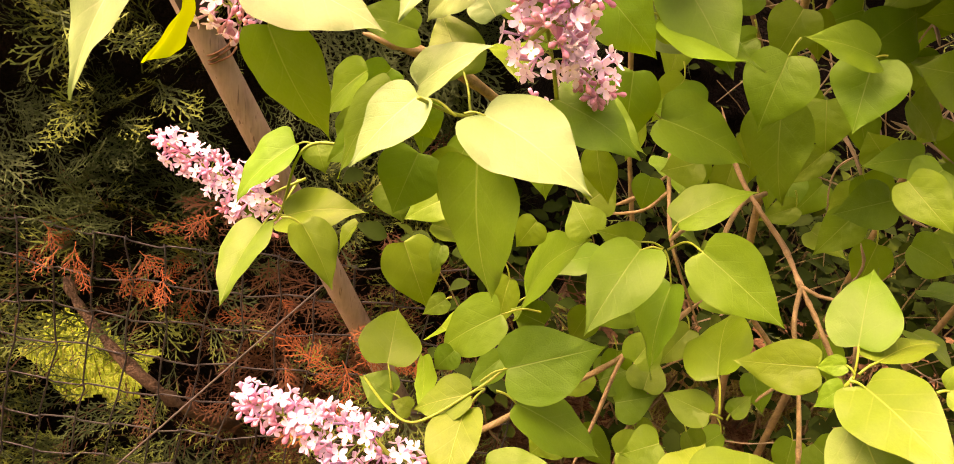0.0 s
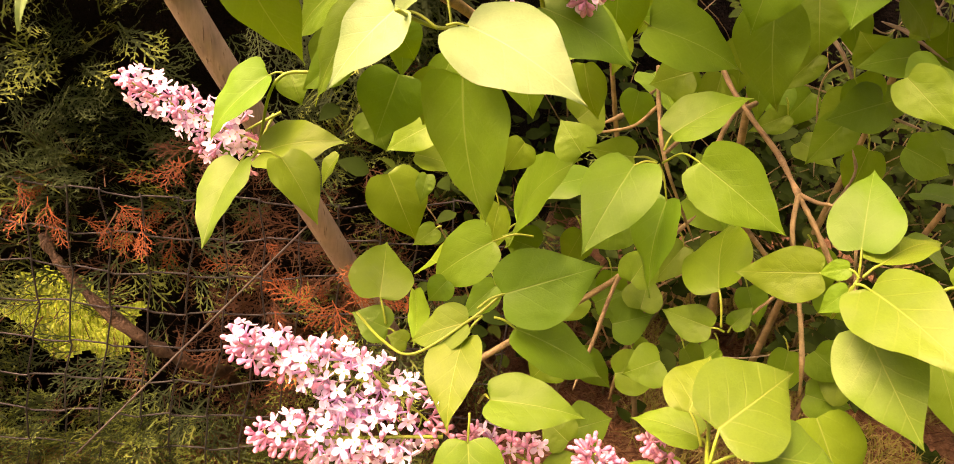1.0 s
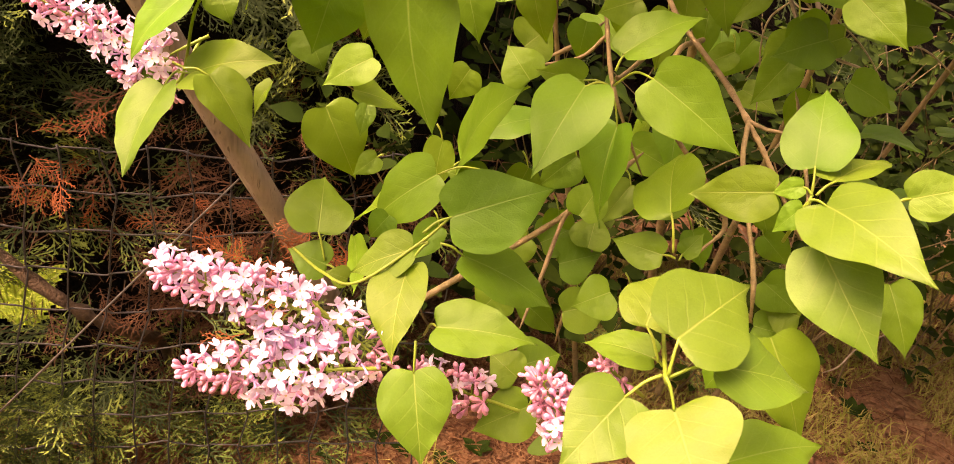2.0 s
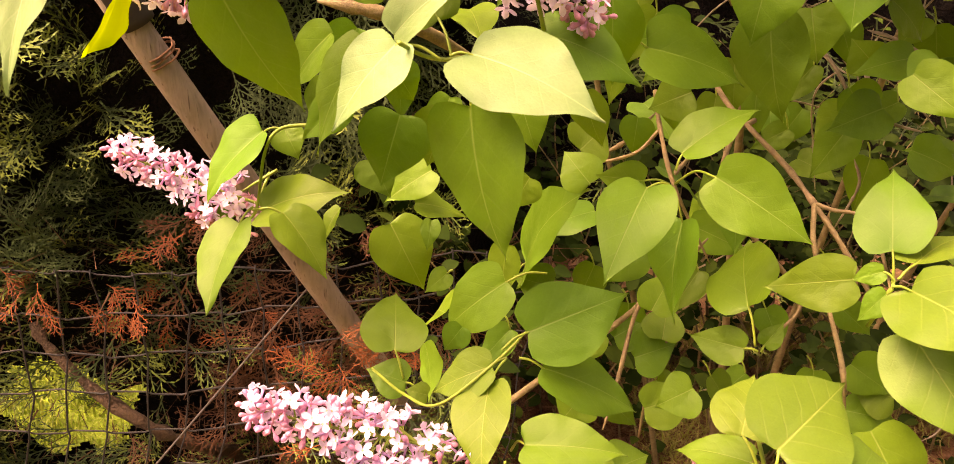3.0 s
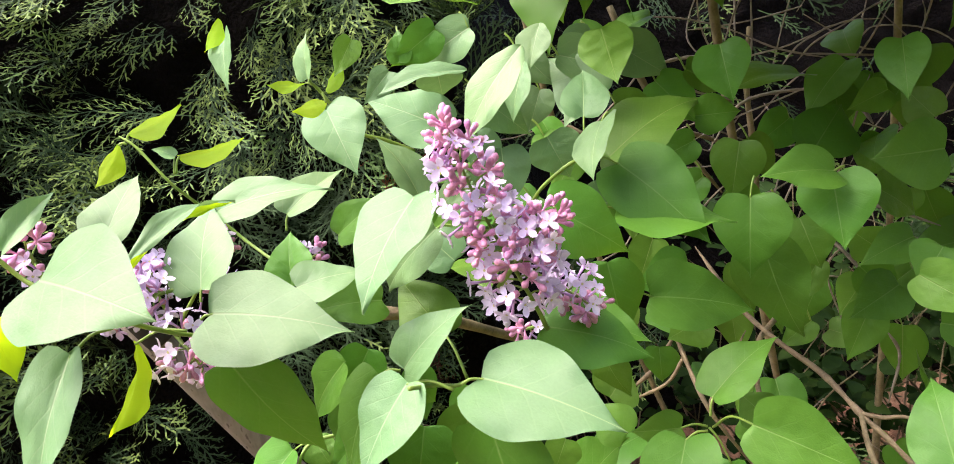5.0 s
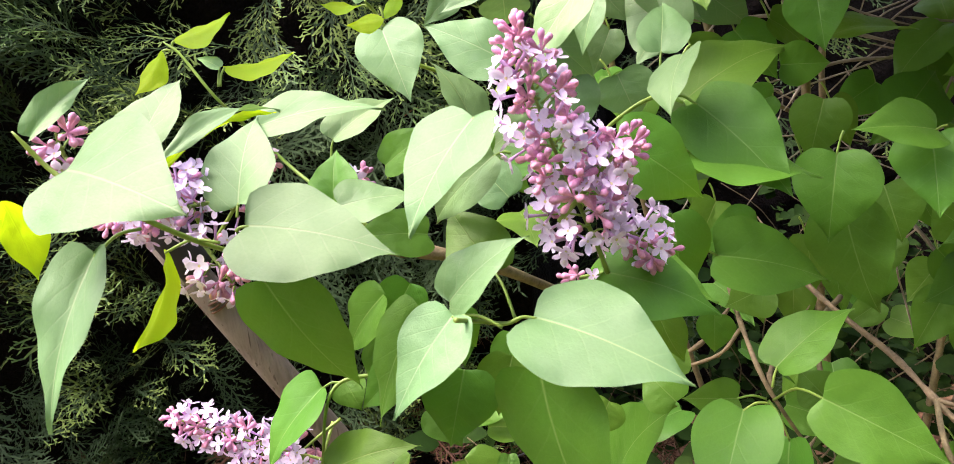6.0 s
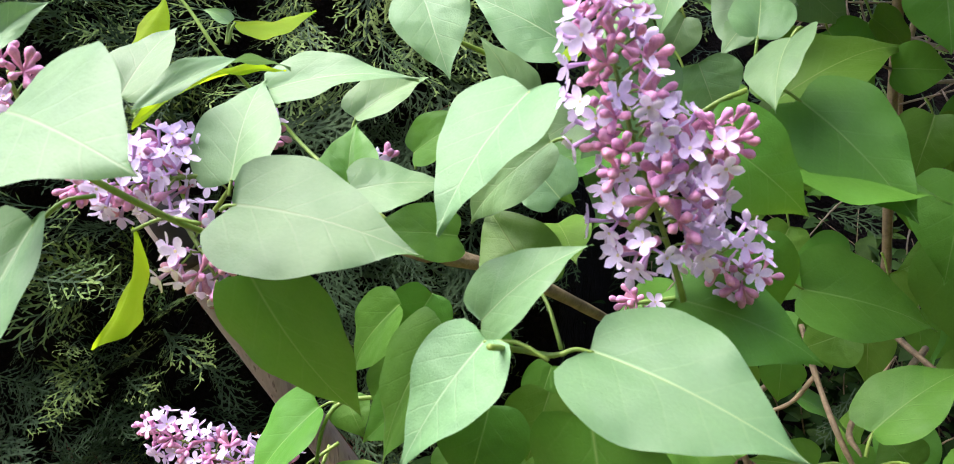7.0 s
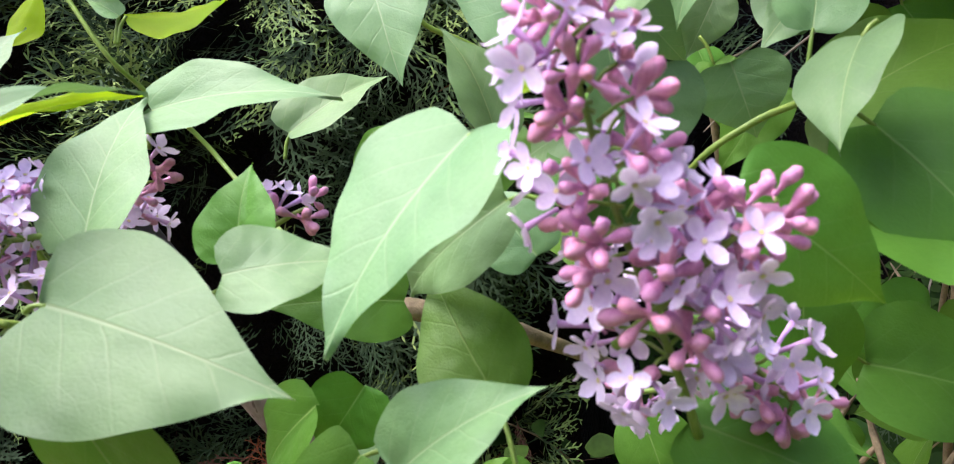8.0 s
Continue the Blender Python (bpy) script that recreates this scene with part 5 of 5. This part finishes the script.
leaf((0.307, 0.643, 0.883), (0.318, 0.657, 0.830), 0.036, (-0.849, -0.426, -0.312), GREEN, 0.25, 0.06, node=(0.303, 0.646, 0.896))
leaf((0.350, 0.644, 0.871), (0.369, 0.636, 0.829), 0.029, (-0.172, -0.976, 0.136), GREEN, 0.25, 0.06, node=(0.345, 0.648, 0.885))
leaf((0.366, 0.604, 0.892), (0.411, 0.620, 0.857), 0.038, (0.469, -0.867, 0.168), GREEN, 0.25, 0.06, node=(0.362, 0.607, 0.905))
leaf((0.468, 0.687, 0.861), (0.495, 0.700, 0.811), 0.038, (-0.565, -0.708, -0.424), GREEN, 0.25, 0.06, node=(0.464, 0.691, 0.876))
leaf((0.203, 0.661, 0.870), (0.184, 0.663, 0.827), 0.036, (-0.349, -0.928, 0.133), GREEN, 0.25, 0.06, node=(0.199, 0.664, 0.884))
leaf((0.241, 0.708, 0.832), (0.215, 0.715, 0.798), 0.031, (-0.438, -0.889, 0.134), GREEN, 0.25, 0.06, node=(0.237, 0.712, 0.848))
leaf((0.287, 0.686, 0.827), (0.293, 0.682, 0.777), 0.036, (-0.378, -0.924, 0.052), GREEN, 0.25, 0.06, node=(0.283, 0.690, 0.842))
leaf((0.342, 0.698, 0.843), (0.312, 0.722, 0.817), 0.034, (-0.697, -0.715, 0.058), GREEN, 0.25, 0.06, node=(0.337, 0.702, 0.858))
leaf((0.321, 0.613, 0.839), (0.300, 0.620, 0.802), 0.025, (-0.547, -0.820, 0.166), GREEN, 0.25, 0.06, node=(0.317, 0.616, 0.852))
leaf((0.388, 0.667, 0.808), (0.427, 0.680, 0.763), 0.042, (0.068, -0.994, -0.089), GREEN, 0.25, 0.06, node=(0.384, 0.671, 0.823))
leaf((0.442, 0.672, 0.794), (0.405, 0.674, 0.773), 0.031, (-0.334, -0.813, 0.478), GREEN, 0.25, 0.06, node=(0.437, 0.675, 0.809))
leaf((0.162, 0.611, 0.843), (0.161, 0.625, 0.801), 0.028, (-0.865, -0.482, -0.141), GREEN, 0.25, 0.06, node=(0.158, 0.615, 0.855))
leaf((0.234, 0.684, 0.800), (0.249, 0.684, 0.753), 0.033, (-0.238, -0.971, -0.035), GREEN, 0.25, 0.06, node=(0.229, 0.687, 0.815))
leaf((0.274, 0.682, 0.796), (0.277, 0.684, 0.739), 0.036, (-0.579, -0.813, -0.066), GREEN, 0.25, 0.06, node=(0.270, 0.686, 0.811))
leaf((0.317, 0.694, 0.796), (0.323, 0.690, 0.750), 0.027, (-0.717, -0.694, -0.058), GREEN, 0.25, 0.06, node=(0.312, 0.698, 0.811))
leaf((0.328, 0.645, 0.776), (0.299, 0.651, 0.755), 0.025, (-0.458, -0.822, 0.338), GREEN, 0.25, 0.06, node=(0.323, 0.648, 0.790))
leaf((0.390, 0.657, 0.773), (0.365, 0.659, 0.725), 0.039, (-0.538, -0.794, 0.284), GREEN, 0.25, 0.06, node=(0.385, 0.661, 0.787))
leaf((0.443, 0.693, 0.733), (0.448, 0.706, 0.670), 0.041, (-0.574, -0.801, -0.174), GREEN, 0.25, 0.06, node=(0.439, 0.697, 0.748))
leaf((0.079, 0.593, 0.691), (0.078, 0.590, 0.642), 0.031, (-0.652, -0.758, -0.002), GREEN, 0.25, 0.06, node=(0.073, 0.599, 0.702))
leaf((0.147, 0.568, 0.685), (0.139, 0.578, 0.645), 0.029, (-0.399, -0.917, -0.012), GREEN, 0.25, 0.06, node=(0.141, 0.574, 0.696))
leaf((0.194, 0.597, 0.686), (0.165, 0.600, 0.651), 0.036, (-0.436, -0.851, 0.293), GREEN, 0.25, 0.06, node=(0.188, 0.603, 0.698))
leaf((0.246, 0.592, 0.666), (0.223, 0.584, 0.628), 0.029, (-0.465, -0.732, 0.498), GREEN, 0.25, 0.06, node=(0.240, 0.598, 0.677))
leaf((0.310, 0.627, 0.649), (0.276, 0.630, 0.613), 0.039, (-0.474, -0.785, 0.400), GREEN, 0.25, 0.06, node=(0.304, 0.633, 0.661))
leaf((0.397, 0.648, 0.643), (0.422, 0.640, 0.597), 0.035, (-0.332, -0.942, 0.046), GREEN, 0.25, 0.06, node=(0.390, 0.655, 0.655))
leaf((0.085, 0.583, 0.617), (0.057, 0.580, 0.581), 0.028, (-0.449, -0.766, 0.459), GREEN, 0.25, 0.06, node=(0.079, 0.589, 0.628))
leaf((0.175, 0.621, 0.589), (0.136, 0.615, 0.564), 0.035, (-0.213, -0.796, 0.567), GREEN, 0.25, 0.06, node=(0.168, 0.628, 0.601))
leaf((0.180, 0.570, 0.648), (0.186, 0.572, 0.606), 0.027, (-0.270, -0.962, -0.030), GREEN, 0.25, 0.06, node=(0.175, 0.576, 0.658))
leaf((0.334, 0.629, 0.606), (0.349, 0.614, 0.571), 0.031, (-0.378, -0.876, 0.300), GREEN, 0.25, 0.06, node=(0.327, 0.635, 0.618))
leaf((0.414, 0.639, 0.601), (0.451, 0.634, 0.570), 0.032, (-0.123, -0.983, 0.137), GREEN, 0.25, 0.06, node=(0.407, 0.646, 0.613))
leaf((0.172, 0.597, 0.536), (0.213, 0.595, 0.499), 0.034, (0.364, -0.773, 0.520), GREEN, 0.25, 0.06, node=(0.166, 0.603, 0.548))
leaf((0.213, 0.567, 0.571), (0.244, 0.577, 0.529), 0.034, (0.694, -0.591, 0.412), GREEN, 0.25, 0.06, node=(0.207, 0.574, 0.583))
leaf((0.250, 0.544, 0.592), (0.272, 0.542, 0.553), 0.029, (0.436, -0.843, 0.316), GREEN, 0.25, 0.06, node=(0.244, 0.550, 0.603))
leaf((0.290, 0.560, 0.582), (0.273, 0.569, 0.546), 0.027, (-0.868, -0.354, 0.350), GREEN, 0.25, 0.06, node=(0.284, 0.566, 0.594))
leaf((0.395, 0.624, 0.538), (0.398, 0.618, 0.483), 0.036, (-0.522, -0.843, 0.129), GREEN, 0.25, 0.06, node=(0.388, 0.631, 0.551))
# young tip shoots
leaf((-0.164, 0.572, 1.028), (-0.127, 0.573, 1.041), 0.027, (0.276, 0.583, -0.764), YOUNG, 0.40, 0.06, node=(-0.165, 0.571, 1.025), slim=True)
leaf((-0.171, 0.571, 1.023), (-0.191, 0.566, 0.998), 0.021, (0.363, 0.819, -0.444), YOUNG, 0.40, 0.06, node=(-0.166, 0.571, 1.022), slim=True)
leaf((-0.135, 0.566, 1.009), (-0.091, 0.563, 1.014), 0.027, (0.108, 0.453, -0.885), YOUNG, 0.50, 0.06, node=(-0.138, 0.563, 0.998), slim=True)
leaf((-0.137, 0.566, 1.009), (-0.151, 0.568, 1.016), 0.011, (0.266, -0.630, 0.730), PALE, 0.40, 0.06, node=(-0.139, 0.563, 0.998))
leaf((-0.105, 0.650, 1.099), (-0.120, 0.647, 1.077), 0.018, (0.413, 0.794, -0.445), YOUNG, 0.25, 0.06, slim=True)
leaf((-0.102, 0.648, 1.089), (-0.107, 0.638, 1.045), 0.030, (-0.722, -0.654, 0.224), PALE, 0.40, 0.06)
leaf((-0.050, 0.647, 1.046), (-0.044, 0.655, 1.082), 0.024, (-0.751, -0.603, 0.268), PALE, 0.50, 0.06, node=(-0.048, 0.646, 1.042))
leaf((-0.052, 0.647, 1.043), (-0.082, 0.649, 1.047), 0.015, (-0.050, 0.474, -0.879), YOUNG, 0.25, 0.06, node=(-0.048, 0.646, 1.041), slim=True)
leaf((-0.039, 0.657, 1.033), (-0.024, 0.661, 1.054), 0.018, (0.505, 0.695, -0.512), YOUNG, 0.25, 0.06, node=(-0.043, 0.657, 1.034), slim=True)
leaf((-0.032, 0.536, 1.027), (-0.054, 0.537, 1.025), 0.014, (0.086, 0.830, -0.551), YOUNG, 0.25, 0.06, node=(-0.034, 0.538, 1.033), slim=True)
leaf((-0.011, 0.583, 1.065), (-0.027, 0.579, 1.042), 0.019, (0.147, -0.985, 0.088), GREEN, 0.25, 0.06)
leaf((0.019, 0.625, 1.046), (0.022, 0.631, 1.070), 0.019, (0.007, -0.974, 0.226), GREEN, 0.25, 0.06)
leaf((0.018, 0.426, 0.983), (0.028, 0.427, 0.992), 0.009, (0.539, 0.505, -0.673), YOUNG, 0.25, 0.06, slim=True)
# stems and twigs
stem("shoot", 0.0012, 0.0009, STALK, (-0.010, 0.379, 0.895), (0.001, 0.402, 0.885), (0.012, 0.401, 0.883), (0.020, 0.401, 0.885))
stem("shoot", 0.0014, 0.0011, STALK, (-0.091, 0.521, 0.906), (-0.107, 0.469, 0.912), (-0.123, 0.441, 0.925), (-0.138, 0.404, 0.948), (-0.165, 0.410, 0.964), (-0.177, 0.413, 0.973), (-0.188, 0.412, 0.990))
stem("shoot", 0.0012, 0.0009, STALK, (-0.055, 0.524, 0.908), (-0.100, 0.575, 0.937), (-0.120, 0.586, 0.957), (-0.134, 0.571, 0.979), (-0.144, 0.563, 0.995), (-0.160, 0.569, 1.019), (-0.170, 0.572, 1.028))
stem("shoot", 0.0018, 0.0010, STALK, (0.019, 0.654, 0.978), (-0.002, 0.645, 0.991), (-0.023, 0.637, 1.003), (-0.042, 0.633, 1.035), (-0.048, 0.623, 1.044))
stem("shoot", 0.0014, 0.0010, STALK, (0.117, 0.514, 0.968), (0.102, 0.513, 0.962), (0.085, 0.521, 0.947), (0.075, 0.546, 0.917))
stem("shoot", 0.0014, 0.0010, STALK, (-0.066, 0.549, 0.805), (-0.090, 0.549, 0.802), (-0.101, 0.543, 0.787), (-0.112, 0.554, 0.740), (-0.122, 0.551, 0.730))
stem("shoot", 0.0010, 0.0009, STALK, (-0.029, 0.492, 0.642), (-0.007, 0.431, 0.664), (0.014, 0.408, 0.673), (0.050, 0.416, 0.699), (0.070, 0.423, 0.718))
stem("shoot", 0.0012, 0.0009, STALK, (0.187, 0.351, 0.689), (0.152, 0.274, 0.724), (0.151, 0.267, 0.723))
stem("shoot", 0.0012, 0.0009, STALK, (0.273, 0.403, 0.726), (0.254, 0.369, 0.765), (0.255, 0.368, 0.776))
stem("branch", 0.0023, 0.0021, BARK, (0.274, 0.754, 0.830), (0.263, 0.646, 0.805), (0.262, 0.578, 0.795), (0.278, 0.544, 0.777), (0.274, 0.490, 0.769), ends="s")
stem("branch", 0.0020, 0.0016, BARK, (0.274, 0.490, 0.769), (0.284, 0.476, 0.754), (0.296, 0.461, 0.734), (0.313, 0.444, 0.706))
stem("branch", 0.0019, 0.0015, BARK, (0.274, 0.491, 0.770), (0.268, 0.471, 0.749), (0.274, 0.449, 0.715), (0.258, 0.396, 0.703), (0.266, 0.393, 0.670))
stem("branch", 0.0016, 0.0011, BARK, (0.274, 0.490, 0.770), (0.284, 0.483, 0.768), (0.299, 0.476, 0.767), (0.305, 0.458, 0.755), (0.263, 0.378, 0.762))
stem("branch", 0.0033, 0.0021, BARK, (0.245, 0.584, 0.700), (0.200, 0.556, 0.672), (0.163, 0.547, 0.641), (0.072, 0.498, 0.605), (0.040, 0.525, 0.555), ends="se")
stem("branch", 0.0021, 0.0013, BARK, (0.198, 0.555, 0.669), (0.175, 0.534, 0.663), (0.156, 0.502, 0.621), (0.141, 0.477, 0.593))
stem("branch", 0.0021, 0.0015, BARK, (0.218, 0.561, 0.643), (0.211, 0.552, 0.625), (0.195, 0.536, 0.586), (0.192, 0.534, 0.537), ends="se")
stem("branch", 0.0020, 0.0013, BARK, (0.192, 0.610, 0.817), (0.192, 0.586, 0.793), (0.194, 0.546, 0.762), (0.231, 0.542, 0.698))
stem("branch", 0.0016, 0.0011, BARK, (0.192, 0.586, 0.793), (0.175, 0.589, 0.772), (0.142, 0.608, 0.755))
stem("branch", 0.0025, 0.0018, BARK, (0.301, 0.656, 0.780), (0.257, 0.600, 0.781), (0.245, 0.561, 0.742), (0.317, 0.553, 0.663), (0.299, 0.541, 0.633))
stem("branch", 0.0020, 0.0015, BARK, (0.252, 0.607, 0.795), (0.205, 0.565, 0.770), (0.172, 0.490, 0.791), ends="se")
stem("branch", 0.0025, 0.0018, BARK, (0.208, 0.646, 0.789), (0.179, 0.625, 0.771), (0.161, 0.624, 0.760), ends="se")
stem("branch", 0.0049, 0.0041, BARK, (-0.063, 0.567, 0.885), (-0.022, 0.563, 0.879), (0.020, 0.586, 0.858), (0.085, 0.639, 0.809), ends="se")
stem("branch", 0.0020, 0.0012, DEADWOOD, (0.426, 0.721, 0.849), (0.442, 0.701, 0.845), (0.462, 0.660, 0.832), ends="se")
stem("branch", 0.0024, 0.0014, DEADWOOD, (0.375, 0.729, 0.838), (0.390, 0.701, 0.819), (0.413, 0.682, 0.778), ends="se")
stem("branch", 0.0024, 0.0014, DEADWOOD, (0.431, 0.743, 0.836), (0.438, 0.704, 0.790), (0.442, 0.678, 0.774), (0.448, 0.639, 0.776), ends="se")
stem("branch", 0.0020, 0.0014, DEADWOOD, (0.272, 0.839, 1.005), (0.330, 0.836, 1.007), (0.403, 0.804, 0.980), (0.467, 0.758, 0.952), ends="se")
stem("branch", 0.0022, 0.0014, DEADWOOD, (0.327, 0.814, 0.917), (0.375, 0.821, 0.956), (0.478, 0.794, 0.954), ends="se")
stem("branch", 0.0022, 0.0014, DEADWOOD, (0.438, 0.760, 0.956), (0.435, 0.719, 0.936), (0.431, 0.700, 0.926), ends="se")
stem("branch", 0.0022, 0.0014, DEADWOOD, (0.367, 0.774, 0.954), (0.371, 0.737, 0.916), ends="se")
stem("branch", 0.0018, 0.0012, DEADWOOD, (0.421, 0.684, 0.735), (0.429, 0.679, 0.710), (0.411, 0.673, 0.668), ends="se")
stem("branch", 0.0040, 0.0034, BARK, (0.463, 0.987, 1.028), (0.449, 0.981, 0.957), (0.457, 0.995, 0.848), (0.470, 1.039, 0.591))
stem("branch", 0.0044, 0.0029, BARK, (0.263, 0.898, 1.075), (0.285, 0.886, 0.991), (0.328, 0.918, 0.919), (0.388, 0.945, 0.837))
stem("branch", 0.0034, 0.0025, BARK, (0.150, 0.841, 0.982), (0.218, 0.828, 0.941), (0.330, 0.868, 0.924), (0.402, 0.883, 0.882), ends="se")
# flower clusters
panicle((0.059, 0.422, 0.912), (0.026, 0.4, 1.013), 0.026, 270, 0.60, 1)
panicle((0.055, 0.412, 0.938), (0.076, 0.404, 0.962), 0.015, 70, 0.55, 19)
panicle((0.067, 0.442, 0.919), (0.093, 0.424, 0.899), 0.015, 67, 0.75, 2)
panicle((-0.124, 0.572, 0.741), (-0.226, 0.598, 0.772), 0.018, 182, 0.55, 3)
panicle((-0.118, 0.587, 0.747), (-0.162, 0.573, 0.723), 0.018, 30, 0.80, 4)
panicle((-0.114, 0.585, 0.738), (-0.124, 0.563, 0.715), 0.014, 22, 0.80, 14)
panicle((-0.000, 0.385, 0.663), (-0.097, 0.388, 0.690), 0.022, 237, 0.62, 5)
panicle((0.015, 0.368, 0.640), (-0.080, 0.363, 0.639), 0.024, 237, 0.62, 6)
panicle((-0.000, 0.385, 0.663), (0.037, 0.374, 0.635), 0.017, 70, 0.50, 16)
panicle((0.109, 0.397, 0.592), (0.053, 0.406, 0.607), 0.019, 110, 0.25, 7)
panicle((0.143, 0.335, 0.623), (0.118, 0.350, 0.660), 0.017, 190, 0.14, 8)
panicle((0.171, 0.348, 0.656), (0.154, 0.346, 0.670), 0.011, 42, 0.00, 9)
panicle((-0.134, 0.479, 0.940), (-0.182, 0.469, 0.939), 0.020, 154, 0.85, 10)
panicle((-0.185, 0.450, 0.969), (-0.181, 0.433, 0.991), 0.014, 39, 0.20, 11)
panicle((-0.134, 0.472, 0.915), (-0.118, 0.452, 0.899), 0.017, 62, 0.90, 12)
panicle((-0.133, 0.520, 0.926), (-0.106, 0.513, 0.958), 0.013, 60, 0.75, 13)
panicle((-0.068, 0.510, 0.932), (-0.050, 0.519, 0.940), 0.009, 20, 0.80, 15)
panicle((-0.146, 0.491, 0.939), (-0.148, 0.483, 0.955), 0.016, 36, 0.80, 18)
panicle((0.068, 0.495, 0.872), (0.057, 0.495, 0.871), 0.009, 16, 0.60, 17)


# ---- leaves deeper in the bush and over it ----


def loose_leaves(count, low, high, size, droop, seed):
    r = np.random.default_rng(seed)
    for _ in range(count):
        b = np.array([r.uniform(low[k], high[k]) for k in range(3)])
        d = np.array((r.normal(), r.normal() * 0.8 - 0.3, r.normal() * 0.4 - droop))
        d /= np.linalg.norm(d)
        ln = size * r.uniform(0.75, 1.2)
        up = np.array((r.normal() * 0.4 - 0.2, r.normal() * 0.4 - 0.5, 1.0))
        leaf(tuple(b), tuple(b + d * ln), ln * r.uniform(0.66, 0.78), tuple(up), GREEN, 0.25, 0.06)


loose_leaves(42, (0.02, 0.62, 0.62), (0.75, 0.85, 1.12), 0.065, 0.5, 62)
# crown out of view, overhead and to the right, placed to darken the woody side
outer_leaves(300, (0.08, 0.42, 1.16), (1.10, 1.15, 1.50), 0.08, 63)
outer_leaves(170, (0.13, 0.44, 1.10), (0.80, 0.74, 1.18), 0.075, 67)
outer_leaves(60, (0.30, 0.55, 1.06), (1.10, 1.05, 1.16), 0.075, 66)
outer_leaves(90, (0.30, 0.42, 1.17), (0.85, 0.85, 1.30), 0.08, 68)
outer_leaves(110, (0.40, 0.26, 1.20), (0.95, 0.48, 1.38), 0.08, 69)
outer_leaves(240, (0.13, 0.46, 1.17), (0.95, 0.85, 1.36), 0.08, 74)
outer_leaves(220, (0.12, 0.46, 1.22), (0.90, 0.95, 1.45), 0.08, 78)
outer_leaves(260, (1.12, 0.35, 0.30), (1.75, 0.98, 1.40), 0.08, 75)
outer_leaves(50, (0.12, 0.46, 1.13), (0.34, 0.66, 1.21), 0.075, 70)
loose_leaves(16, (0.45, 0.35, 0.85), (0.75, 0.60, 1.15), 0.07, 0.5, 64)
loose_leaves(6, (0.0, 0.60, 0.55), (0.12, 0.72, 0.95), 0.06, 0.5, 65)


def dead_twigs(count, low, high, seed):
    # thin bare twigs that cross in the shade behind the leaves
    r = np.random.default_rng(seed)
    for _ in range(count):
        p = np.array([r.uniform(low[k], high[k]) for k in range(3)])
        d = np.array((r.normal() + 0.3, r.normal() * 0.3, r.normal() * 0.6))
        line = [p]
        for k in range(4):
            d = d + r.normal(0, 0.25, 3)
            line.append(line[-1] + d / np.linalg.norm(d) * r.uniform(0.03, 0.06))
        stem("dead_twig", 0.0012, 0.0008, DEADWOOD, *map(tuple, line), ends="se")


# the stems that carry the bush up from the soil
stem("main_stem", 0.0070, 0.0030, BARK, (0.52, 1.02, terrain(0.52, 1.02) - 0.02), (0.48, 0.97, 0.30), (0.40, 0.88, 0.66), (0.33, 0.78, 1.00), (0.28, 0.68, 1.30))
stem("main_stem", 0.0066, 0.0030, BARK, (0.60, 1.06, terrain(0.60, 1.06) - 0.02), (0.61, 1.03, 0.34), (0.60, 0.95, 0.70), (0.56, 0.84, 1.04), (0.50, 0.72, 1.36))
stem("main_stem", 0.0060, 0.0026, BARK, (0.66, 1.00, terrain(0.66, 1.00) - 0.02), (0.72, 0.98, 0.36), (0.78, 0.93, 0.72), (0.82, 0.86, 1.06), (0.84, 0.78, 1.36))
stem("main_stem", 0.0052, 0.0024, BARK, (0.46, 1.08, terrain(0.46, 1.08) - 0.02), (0.36, 1.05, 0.36), (0.24, 0.97, 0.74), (0.16, 0.86, 1.08), (0.13, 0.74, 1.34))


dead_twigs(60, (0.26, 0.72, 0.80), (0.70, 1.05, 1.04), 71)
dead_twigs(10, (0.35, 0.72, 0.35), (0.80, 1.05, 0.80), 72)
